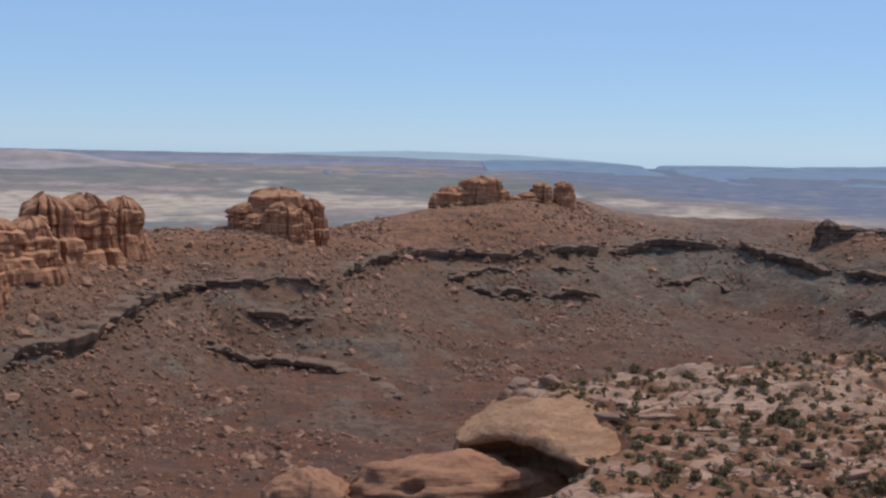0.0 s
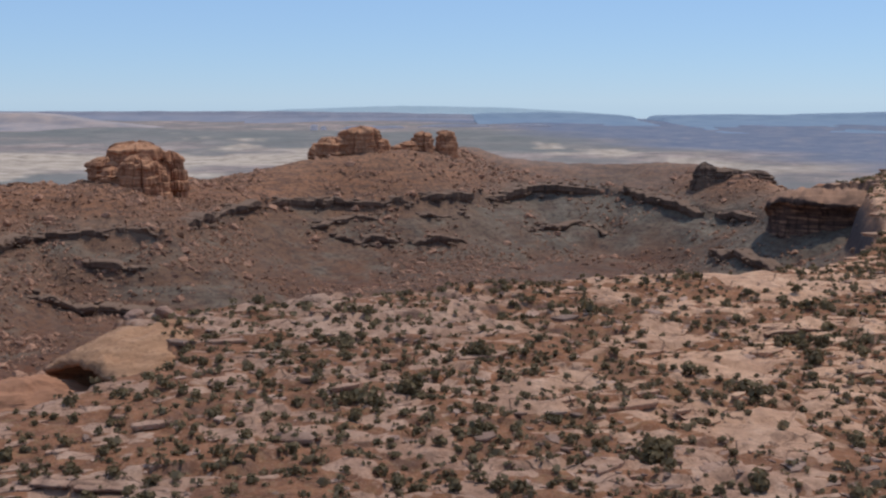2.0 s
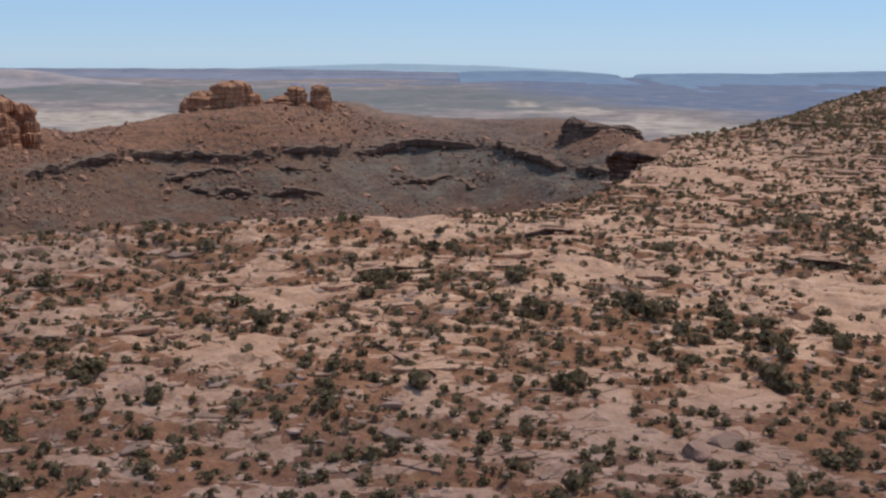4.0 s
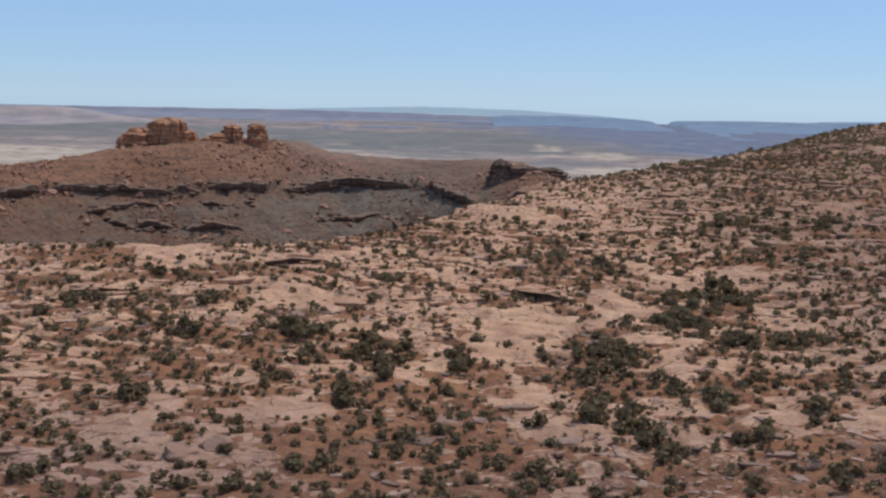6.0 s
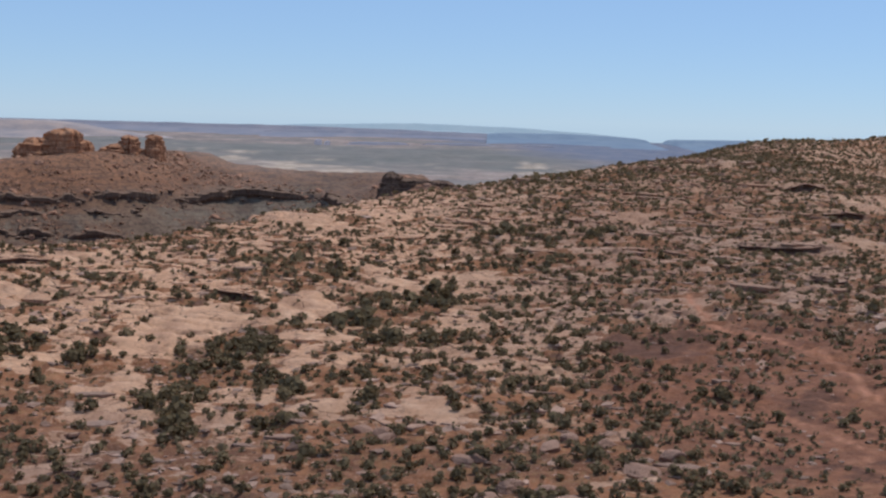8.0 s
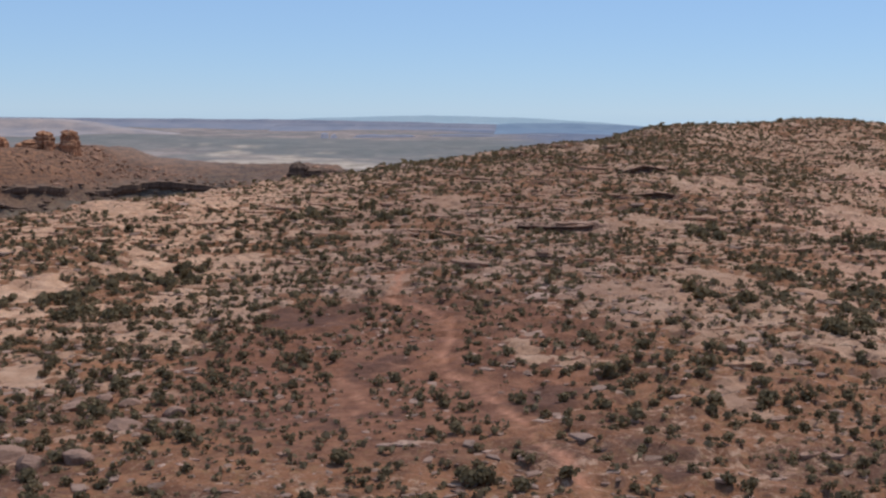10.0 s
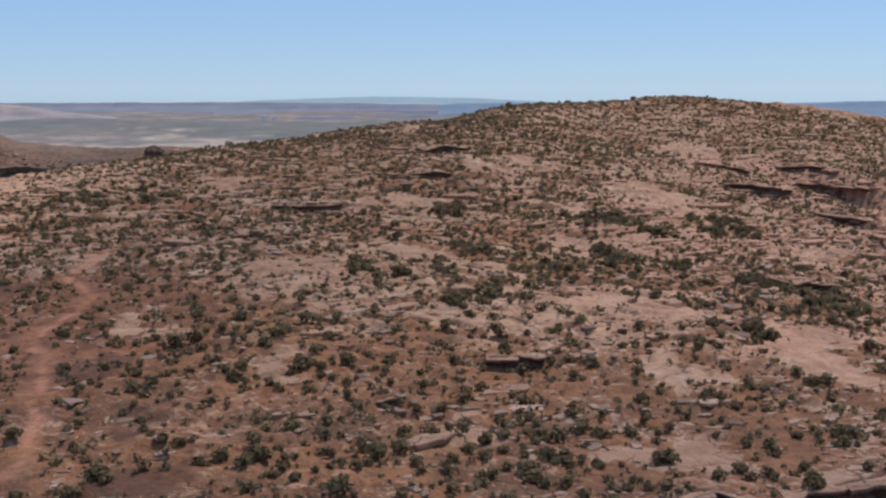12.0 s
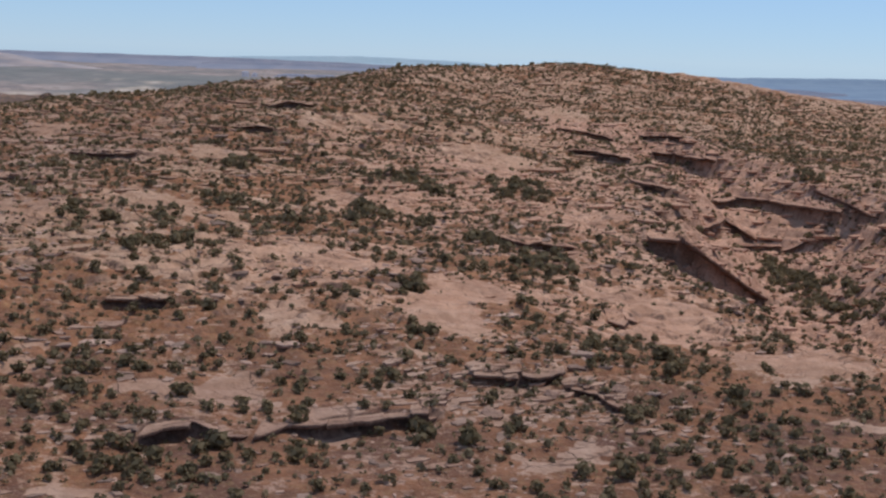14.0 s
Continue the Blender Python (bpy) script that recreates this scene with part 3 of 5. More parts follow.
PAVEMENTS += [  # below the hill
    (300.5, 75.4, 2.8, 3.4), (300.5, 116, 7.9, 3.8), (301.4, 303.2, 6.2, 11.4), (303, 167.1, 6, 5.7), (307.4, 122.3, 4.6, 6.2), (313.1, 45.3, 2.9, 5.5), (313.1, 324.5, 8.5, 10.1), (317.4, 71.5, 7.6, 3.7),
    (321.1, 206.8, 4.7, 11.4), (321.4, 67, 5.4, 5.2), (322.7, 136.4, 12.9, 9), (323.6, 104.8, 4.3, 5.9), (327.5, 207.7, 6.9, 7.8), (332.9, 66.3, 5.3, 3.7), (338.9, 87.4, 3.9, 5),
]
PAVEMENTS += [  # above the gully
    (375.8, 136.2, 11.4, 18.1), (381.3, 103.5, 6.7, 8.6), (345.1, 115.4, 6.1, 16.8), (350.9, 278.1, 11.8, 32.7), (351.9, 313, 16.4, 25.7), (355, 59.9, 4.8, 2.5), (366.7, 146.3, 5.4, 8.8), (371.2, 217.2, 6.1, 7), (376.5, 423.4, 14.9, 11.2), (376.7, 140.5, 9.8, 14.9),
    (385.8, 77, 3.8, 5.4), (386.8, 104.7, 11.9, 12), (398.1, 224.1, 7.6, 14.3), (419.9, 277.3, 13.7, 6.6), (427.5, 266.2, 8.9, 4.3),
]
# thickets: x, y, reach in x, reach in y
GROVES = []
GROVES += [  # by the canyon rim
    (40.2, 137.5, 2.1, 2.2), (44.2, 113.4, 2.1, 1.5), (48, 116.8, 2.5, 1.8), (54.7, 104.4, 0.8, 0.6), (55.2, 132.7, 1.7, 1.2), (57.8, 81.2, 0.9, 0.6), (67.4, 83.8, 0.9, 0.6), (69.8, 98.5, 1.3, 1.6),
    (69.8, 156.5, 1.9, 1.6), (72.7, 90.3, 1.5, 1),
]
GROVES += [  # above the rim
    (77.1, 93.5, 1.2, 0.8), (79.6, 130.3, 1.6, 1.1), (84.6, 121.4, 1.2, 2.4), (92.5, 100.4, 1.1, 0.8), (92.8, 93.1, 0.7, 0.5), (94.7, 134.1, 1.3, 0.9), (97.6, 146.8, 3.7, 2.6), (100.9, 100.1, 0.8, 0.6),
    (101.1, 151, 1.7, 1.9), (103.4, 164.5, 2, 3.8), (113.3, 148.6, 2.1, 3.6), (113.9, 131.3, 2.3, 3.5), (115.3, 100.6, 2.2, 1.5),
]
GROVES += [  # west of the long thicket
    (125.7, 137.1, 2.1, 4.1), (128.9, 136.5, 3.1, 5.9), (130.5, 111.7, 1.6, 1.1), (131.5, 77.3, 0.8, 0.6), (132, 121.8, 2, 3.8), (136.8, 83.8, 2.4, 3.1), (138, 106.3, 1.6, 4.1), (138.2, 173.2, 2.3, 4),
    (140, 124.3, 4.2, 10.3), (149.6, 125.3, 1.4, 5.5), (157.5, 101.4, 1.5, 1), (159.2, 86.2, 1.6, 1.2),
]
GROVES += [  # round the long thicket
    (166.4, 105.2, 3.1, 9.2), (167.9, 132, 5.1, 8.3), (169.1, 92.3, 3.4, 4.3), (169.5, 143.6, 4.2, 3.2), (174.5, 119.4, 2.7, 4.2), (176.6, 193.6, 3, 4.4), (178.7, 110.1, 1.6, 6.1), (179.6, 95.2, 1.4, 4.6),
    (182.4, 161.3, 4.7, 11.9), (185, 85.8, 2.3, 1.6), (185.5, 67.9, 2, 1.4), (187.2, 178.8, 3.8, 4.2), (187.7, 145.1, 3.2, 5.9), (188.7, 104.1, 1.5, 4.1), (191.7, 69.8, 1.2, 0.8), (194.5, 184.3, 4.4, 12.7),
    (195.1, 142.5, 3.2, 2.5),
]
GROVES += [  # by the track
    (205.9, 250.2, 4.1, 9.6), (225.4, 245.6, 4.4, 4.2), (227.1, 109.1, 2.2, 2.1), (241, 50.6, 0.7, 0.5), (246.3, 54.3, 1, 0.7), (249.8, 61.3, 2.3, 1.6),
]
GROVES += [  # east of the track
    (258.6, 62.2, 1, 0.7), (265, 100.1, 1.7, 1.2), (269.3, 52.4, 1.1, 0.8), (272.5, 62.3, 1.5, 1), (274, 86.3, 1.9, 1.3), (274.5, 129.2, 2, 1.4), (275.9, 59.8, 1.6, 1.1), (276.4, 104.9, 1.8, 2),
    (279.5, 57.6, 1, 0.7), (280.3, 90.3, 2.6, 1.8), (280.8, 59.7, 1, 0.7), (281.2, 149.4, 3.5, 4.7), (289.2, 147.4, 2.7, 3.6), (294.6, 157, 2.3, 3.9), (294.7, 229.7, 5.1, 8.1), (296.4, 128.6, 2.1, 4.8),
    (297.8, 70.3, 3.3, 2.3), (299.7, 184, 4.3, 4.2),
]
GROVES += [  # below the hill
    (300.5, 135.8, 2.2, 7.8), (301.9, 111.4, 1.8, 1.3), (303.9, 62.4, 2, 1.4), (304.8, 72, 2.8, 2), (307.5, 68.2, 2.2, 2.1), (310.9, 75.4, 1.5, 1), (316.7, 47.5, 2.4, 1.7), (318.3, 68.9, 1.4, 1),
    (321.4, 49.2, 1.5, 1), (324.3, 184.1, 2.7, 5.5), (326.7, 195.3, 4.4, 7.5), (330.9, 95.4, 1.3, 1.4), (331.2, 237.8, 7.8, 7.8), (336.2, 181.6, 3.1, 5.3), (337.9, 121.6, 2, 5.7), (339.4, 222.6, 4.9, 3.8),
    (339.7, 100.5, 1.7, 1.2),
]
GROVES += [  # above the gully
    (348.8, 170.9, 4, 5.4), (357.5, 245.3, 8, 15.8), (358.3, 158.8, 5.7, 9.9), (362, 100.4, 2.8, 4.9), (371.4, 101.9, 2.2, 4.4), (417.8, 237.1, 4, 13.9), (418.6, 215.2, 8.8, 22), (422.1, 190.5, 5.2, 8.6),
    (438.8, 297.1, 4.1, 8.5),
]
# bare patches of dark crusted soil: x, y, reach in x, reach in y
CRUSTS = [(224.7, 135.4, 9.3, 7.6), (237.3, 80.7, 3.6, 3.2), (239, 106.5, 6, 4.6), (259, 89.9, 3.7, 7.2), (266.7, 66, 3.1, 3.5), (273.7, 55.1, 2.8, 4.1)]


def blobs(x, y, spots, seed):
    """1 inside the spots, 0 outside, with ragged edges."""
    wx, wy = x + 4.0 * fbm(x, y, 9, 5, seed, 0.6), y + 5.5 * fbm(x, y, 9, 5, seed + 9, 0.6)
    most = np.zeros(np.shape(x))
    for s in spots:
        rx, ry = s[2], s[-1]
        most = np.maximum(most, 1 - np.hypot((wx - s[0]) / rx, (wy - s[1]) / ry))
    return smooth(0.02, 0.22, most)


def ledge_tops(x, y):
    """The bare rock behind the lip of each ledge."""
    most = np.zeros(np.shape(x))
    for k, (front, _, fade, _) in enumerate(LEDGES):
        box = (x > front[0][0]) & (x < front[-1][0]) & (y > min(p[1] for p in front) - 3) & (y < max(p[1] for p in front) + fade)
        if box.any():
            back = y[box] - lip_line(x[box], front, k) + 2.5 * fbm(x[box], y[box], 5, 3, 310 + k)
            most[box] = np.maximum(most[box], smooth(-0.2, 0.2, back) * (1 - smooth(0.35 * fade, 0.7 * fade, back)))
    return most


def bare_rock(x, y, ledgy, d_draw):
    patches = smooth(0.12, 0.34, 0.60 * fbm(x, y * 1.5, 13, 4, 81) + 0.70 * fbm(x, y * 1.7, 3.4, 3, 85) + 0.3 * (ledgy - 0.5) + 0.55 * (1 - smooth(12, 32, d_draw)) + 0.14 * smooth(150, 240, y) + 0.2 * smooth(218, 200, x) * smooth(240, 275, y) - 0.10 * smooth(190, 220, x) * smooth(290, 250, x) * smooth(130, 170, y) + 0.12 * smooth(290, 315, x) * smooth(95, 125, y) + 0.20 * smooth(60, 100, x) * smooth(245, 205, x) * smooth(110, 140, y) - 0.12 * smooth(110, 70, y) - 0.14 * smooth(125, 85, y) * smooth(55, 80, x) * smooth(215, 180, x) + 0.42 * (smooth(0.04, 0.32, humps(x, y)) - 0.55))
    red = red_soil(x, y)
    brown = np.maximum(smooth(190, 225, x) * smooth(140, 95, y), smooth(140, 170, x) * smooth(112, 84, y))
    patches = np.maximum(np.maximum(patches, ledge_tops(x, y)), 0.85 * bedded(x, y))
    return np.maximum(patches * (1 - 0.9 * red) * (1 - 0.6 * brown), 1.2 * blobs(x, y, PAVEMENTS, 91))


def on_track(x, y, wide=0.25):
    wob = 0.4 * fbm(x, y, 3, 3, 95)
    wx = x + 0.9 * fbm(y, y * 0, 9, 2, 96)
    d = np.minimum(line_distance(wx, y, TRACK)[0], line_distance(wx, y, BRANCH)[0] + 0.3)
    return 1 - smooth(wide - 0.35, wide + 0.55, d + wob)


def tints(x, y, d_draw):
    """Where the rock is tan, drab or orange."""
    tan = np.maximum(smooth(235, 175, x) * smooth(30, 100, x), 0.35 * smooth(290, 320, x)) * smooth(75, 130, y)
    # drab rock by the flight line, darkened further for the lens's dim edge
    near = np.maximum(smooth(125, 60, y) * (0.25 + 0.65 * np.maximum(smooth(200, 150, x), 0.7 * smooth(290, 330, x))), 0.5 * smooth(85, 40, x))
    drab = np.maximum(near, 0.45 * smooth(190, 225, x) * smooth(290, 262, x) * smooth(330, 230, y) * smooth(105, 150, y))
    orange = np.maximum(1 - smooth(18, 40, d_draw), 0.65 * smooth(290, 340, x) * smooth(85, 120, y) * smooth(350, 270, y))
    return {"tan": tan * (1 - orange), "drab": drab, "orange": orange}


def give(ob, layers):
    """Writes named values for the points of a mesh."""
    for name, values in layers.items():
        a = ob.data.attributes.new(name, "FLOAT", "POINT")
        a.data.foreach_set("value", np.ascontiguousarray(values, np.float32).ravel())


def rock_like(ob, under=None):
    """Lets a rock that crops out of the ground look like the ground's bare rock."""
    v = np.empty(3 * len(ob.data.vertices), np.float32)
    ob.data.vertices.foreach_get("co", v)
    v = v.reshape(-1, 3)
    shift = np.array(ob.parent.matrix_basis.translation) if ob.parent else np.zeros(3)
    x, y = v[:, 0] + shift[0], v[:, 1] + shift[1]
    give(ob, {"rock": np.ones(len(x)), "riser": np.zeros(len(x)) if under is None else under, **tints(x, y, land(x, y)[4])})


def build_ground():
    ys = [-4200, -2500, -1400, -800, -450, -250, -170] + list(range(-120, 28, 3))
    y = 30.0
    while y < 620:
        ys.append(y)
        y += max(0.5, 0.0031 * y)
    while y < 4560:
        ys.append(y)
        y *= 1.021
    ys = np.array(ys)
    cols = 620
    u = np.linspace(0, 1, cols)
    wing = np.array([0.02, 0.06, 0.14, 0.3, 0.6, 1.0])
    lo, hi = -14 - 0.43 * np.clip(ys, 20, None), 365 + 0.43 * (np.clip(ys, 20, None) + 50)
    X = lo[:, None] + (hi - lo)[:, None] * u
    left = lo[:, None] - (4600 + lo)[:, None] * wing[::-1]
    right = hi[:, None] + (4600 - hi)[:, None].clip(200) * wing
    X = np.hstack([left, X, right])
    Y = np.repeat(ys[:, None], X.shape[1], 1)
    Z, canyon, plain, ledgy, d_draw = land(X, Y)
    rows, n = X.shape
    grid = np.arange(rows * n).reshape(rows, n)
    faces = np.stack([grid[:-1, :-1], grid[:-1, 1:], grid[1:, 1:], grid[1:, :-1]], -1).reshape(-1, 4)
    track = on_track(X, Y)
    Z = Z - 0.12 * track
    ob = from_arrays("ground", np.stack([X, Y, Z], -1).reshape(-1, 3), faces, GROUND, True)
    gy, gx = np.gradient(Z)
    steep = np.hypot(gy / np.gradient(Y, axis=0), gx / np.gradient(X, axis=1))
    layers = {
        "rock": bare_rock(X, Y, ledgy, d_draw),
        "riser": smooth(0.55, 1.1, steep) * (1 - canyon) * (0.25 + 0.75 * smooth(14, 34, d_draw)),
        "canyon": canyon, "plain": plain, "track": track,
        "red": red_soil(X, Y), "bare_crust": blobs(X, Y, CRUSTS, 93),
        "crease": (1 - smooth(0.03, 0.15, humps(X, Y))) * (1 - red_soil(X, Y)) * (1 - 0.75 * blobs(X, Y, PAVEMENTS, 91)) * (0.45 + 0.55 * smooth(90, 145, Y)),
        "swept": blobs(X, Y, PAVEMENTS, 91),
        "shale": canyon * smooth(30, 100, X) * smooth(330, 400, Y),
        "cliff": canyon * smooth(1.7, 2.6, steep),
        # real crust by the track; below y 100 it imitates lens falloff
        "crust_falloff": np.clip(np.maximum(0.35 + 1.2 * (1 - np.hypot((X - 235) / 40, (Y - 112) / 45)), np.maximum(0.9 * smooth(190, 225, X) * smooth(275, 250, X) * smooth(150, 100, Y), smooth(100, 76, Y))), 0.25, 1),
        "sand": smooth(0.0, 0.35, 0.30 - np.abs(Y - 2030) / 1150 + 0.65 * fbm(X * 0.6, Y * 0.6, 130, 5, 101, 0.6)) * smooth(1100, 300, X),
        "sage": np.maximum(smooth(2480, 2760, Y + 260 * fbm(X * 0.5, Y, 420, 4, 107)) * smooth(3420, 3100, Y + 260 * fbm(X * 0.5, Y, 420, 4, 107)), smooth(1790, 1690, Y + 120 * fbm(X * 0.4, Y, 160, 4, 108))) * smooth(700, 200, X),
        "hazed_scrub": smooth(-0.15, 0.4, (X - 0.12 * Y - 60) / 600 + (Y - 2900) / 1100 + 0.25 * fbm(X * 0.4, Y * 0.8, 300, 4, 105)),
    }
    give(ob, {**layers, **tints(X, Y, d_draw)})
    return tagged(ob, "red desert tableland, canyon bowl and wide sandy plain", "ground", kind="structure")


build_ground()


# ---- buttes and towers ----
def rock_block(rx, ry, high, seed, lean=0.0, lobes=0.22, top=0.25, rings=30, spokes=80, flare=0.10):
    """A weathered block of bedded sandstone, standing on its origin: a few deep clefts, ledged beds, a broken top."""
    bm = bmesh.new()
    a = np.linspace(0, 2 * math.pi, spokes, endpoint=False)
    ca, sa = np.cos(a), np.sin(a)
    outline = 1 + lobes * fbm(ca * 1.6 + seed * 7.1, sa * 1.6, 1, 3, seed)
    split = fbm(ca * 2.1 + seed, sa * 2.1 + 31, 1, 2, seed + 3)
    cleft = -0.38 * np.exp(-((split - 0.1) / 0.06) ** 2) - 0.15 * np.exp(-((split + 0.3) / 0.05) ** 2)
    beds = np.cumsum(0.08 + 0.16 * hash2(np.arange(14), np.arange(14) * 3 + seed, seed))
    loops = []
    for h in np.linspace(-0.18, 1.0, rings):
        hh = max(h, 0)
        k = int(np.searchsorted(beds, hh))
        shelf = 0.2 * (float(hash2(np.array([k]), np.array([seed]), 4)[0]) - 0.5)
        notch = -0.09 * math.exp(-((hh - beds[k - 1]) / 0.022) ** 2) if k else 0.0
        cap = math.sqrt(max(0.0, 1 - max(0, (hh - (1 - top)) / top) ** 2.1)) if hh > 1 - top else 1.0
        swing = hh + 0.10 * fbm(ca * 1.5, sa * 1.5 + seed, 1, 2, seed + 4)
        side = 0.17 * fbm(ca * 1.7 + 5 * k, sa * 1.7 + 3 * k + seed, 1, 3, seed + 8) + 0.06 * fbm(ca * 7, sa * 7 + swing * 5, 1, 3, seed + 9)
        r = (outline + cleft * (1 - 0.25 * hh) + shelf + notch + side + flare * (1 - hh) ** 3) * (0.12 + 0.88 * cap) * (1 - 0.12 * hh)
        bump = 0.07 * high * fbm(ca * 1.7, sa * 1.7 + seed, 1, 3, seed + 6) * hh
        loops.append([bm.verts.new((rx * r[j] * ca[j] + lean * hh * high, ry * r[j] * sa[j], high * h + bump[j])) for j in range(spokes)])
    for lo, hi in zip(loops[:-1], loops[1:]):
        for j in range(spokes):
            bm.faces.new((lo[j], lo[(j + 1) % spokes], hi[(j + 1) % spokes], hi[j]))
    centre = bm.verts.new((lean * high, 0, high * 1.0))
    for j in range(spokes):
        bm.faces.new((loops[-1][j], loops[-1][(j + 1) % spokes], centre))
    return bm


def butte(name, label, blocks, material, category="rock formation", group="", lobes=0.22, flare=0.10):
    """blocks: x, y, reach in x, reach in y, top height, turn, seed, lean, roundness."""
    x0, y0 = blocks[0][:2]
    z0 = float(ground_at([x0], [y0])[0])
    root = tagged(empty(name, x0, y0, z0), label, category, group)
    for x, y, rx, ry, ztop, turn, seed, lean, top in blocks:
        low = float(min(ground_at([x, x, x, x + rx * 0.8, x - rx * 0.8], [y, y - ry * 0.8, y + ry * 0.8, y, y])))
        block = part("block", rock_block(rx, ry, ztop - low + 0.3, seed, lean, lobes, top, flare=flare), material, root)
        block.matrix_basis = pose(x - x0, y - y0, low - 0.3 - z0, 0, 0, turn)
    return root


def buttes():
    butte("sandstone_butte", "long orange sandstone butte with fluted, cleft walls on a talus ridge", [
        (-87, 364, 6.6, 7.5, 53.4, 0, 3, 0, 0.30), (-93, 347, 8, 8, 54.6, 20, 5, 0, 0.28), (-98, 328, 8, 8, 54.9, 40, 8, 0, 0.25),
        (-96, 309, 6, 7, 50.5, 10, 12, 0, 0.35), (-103, 298, 8, 9, 51.5, 0, 15, 0, 0.3), (-101, 286, 6, 6, 47.5, 0, 18, 0, 0.4), (-112, 275, 10, 12, 52, 0, 21, 0, 0.3),
    ], BUTTE, lobes=0.1, flare=0.32)
    butte("sandstone_butte", "broad blocky orange sandstone butte with a ledged flat top", [
        (-48, 416, 10.2, 8, 54.7, 0, 31, 0, 0.22), (-57, 413, 6, 6, 50.3, 30, 33, 0, 0.4), (-45, 405, 6.3, 5, 50.9, 0, 36, 0, 0.3),
        (-37.5, 420, 5.5, 5, 51.3, 0, 38, 0, 0.4), (-53, 407, 5, 4, 47.4, 0, 41, 0, 0.5), (-40, 408, 4, 3.5, 48.9, 20, 44, 0, 0.4),
    ], BUTTE)
    butte("sandstone_butte", "dark orange sandstone butte of joined blocks on a talus cone", [
        (22, 497, 7.6, 5.5, 58.6, 0, 43, 0, 0.2), (10.5, 495, 6.4, 4.5, 54.2, 0, 45, 0, 0.35), (30, 498, 4.0, 4, 53.8, 0, 47, 0, 0.4), (4.5, 494, 3.2, 3, 51.6, 0, 49, 0, 0.5),
    ], BUTTE)
    butte("sandstone_tower", "squat orange sandstone tower with a lower shoulder", [
        (47, 508, 3.7, 3.4, 56.0, 0, 51, 0, 0.2), (41.5, 507, 5.2, 3.5, 52.6, 0, 53, 0, 0.4), (37.5, 506, 3, 3, 51.0, 0, 55, 0, 0.5),
    ], BUTTE, "rock tower", "sandstone towers")
    butte("sandstone_tower", "freestanding orange sandstone tower with a blocky head", [
        (56, 513, 3.9, 3.4, 56.3, 0, 61, 0.0, 0.18), (56, 511, 3.4, 2.2, 52.3, 0, 63, 0, 0.4),
    ], BUTTE, "rock tower", "sandstone towers")
    butte("rock_outcrop", "dark varnished rock outcrop with a trailing reddish ledge", [
        (160.5, 501.5, 5.4, 3.2, 44.0, 0, 71, 0, 0.55), (169, 501.5, 7, 3.6, 41.8, 0, 73, 0, 0.5), (181, 502, 7.5, 4, 41.0, 0, 75, 0, 0.5),
    ], DARK_ROCK)


buttes()


# ---- slickrock fins and ledges by the near rim ----
def dome(rx, ry, up, down, seed, undercut=0.0, brow=0.5, taper=0.0, pits=(), rings=40, spokes=110):
    """A smooth slickrock whaleback about its origin, hollowed beneath on the side towards -y."""
    bm = bmesh.new()
    loops = []
    for i in range(rings + 1):
        v = -math.pi / 2 + math.pi * (i + 0.02) / (rings + 0.04)
        row = []
        for j in range(spokes):
            a = 2 * math.pi * j / spokes
            d = Vector((math.cos(a) * math.cos(v), math.sin(a) * math.cos(v), math.sin(v)))
            n = 1 + 0.2 * noise.noise(d * 1.7 + Vector((seed, 0, 0))) + 0.07 * noise.noise(d * 4.5 + Vector((0, seed, 0)))
            n -= 0.025 * math.sin(d.z * 22 + 4 * noise.noise(d * 2)) + 0.03 * noise.noise(d * 9 + Vector((0, 0, seed)))
            if d.z < brow and d.y < -0.1:
                n -= undercut * min(1, (brow - d.z) * 4) * min(1, (-0.1 - d.y) * 3) * max(0, 1 - 1.1 * d.x * d.x)
            for axis, wide, deep in pits:  # weathered hollows
                n -= deep * math.exp(-((d.angle(axis) / wide) ** 4))
            n += 0.05 * noise.noise(d * 14 + Vector((seed, seed, 0)))
            slim = 1 - taper * max(0, d.z)
            row.append(bm.verts.new((d.x * rx * n * slim, d.y * ry * n, d.z * (up if d.z > 0 else down) * n)))
        loops.append(row)
    for lo, hi in zip(loops[:-1], loops[1:]):
        for j in range(spokes):
            bm.faces.new((lo[j], lo[(j + 1) % spokes], hi[(j + 1) % spokes], hi[j]))
    bm.faces.new(list(reversed(loops[0])))
    bm.faces.new(loops[-1])
    for f in bm.faces:
        f.smooth = True
    return bm


def fin(label, x, y, z, rx, ry, up, down, turn, seed, undercut, brow=0.5, taper=0.0, pits=()):
    ob = part("slickrock_fin", dome(rx, ry, up, down, seed, undercut, brow, taper, pits), FIN)
    ob.matrix_basis = pose(x, y, z, 0, 0, turn)
    tagged(ob, label, "rock formation", "slickrock fins")


fin("smooth orange slickrock whaleback below the rim", 3.5, 132.5, 32.2, 13.0, 6.0, 4.9, 6.0, 12, 8.4, 0.4, 0.0, 0.0,
    [(Vector((-0.42, -0.7, 0.58)).normalized(), 0.10, 0.3), (Vector((0.45, -0.75, 0.25)).normalized(), 0.32, 0.22)])
fin("orange slickrock nose hanging over the canyon", -11.6, 129.2, 32.0, 5.6, 4.8, 4.2, 6.5, 8, 5.7, 0.1, 0.1, 0.15,
    [(Vector((-0.4, -0.88, -0.22)).normalized(), 0.62, 0.72), (Vector((0.75, -0.6, -0.1)).normalized(), 0.16, 0.12)])


OUTCROPS = []


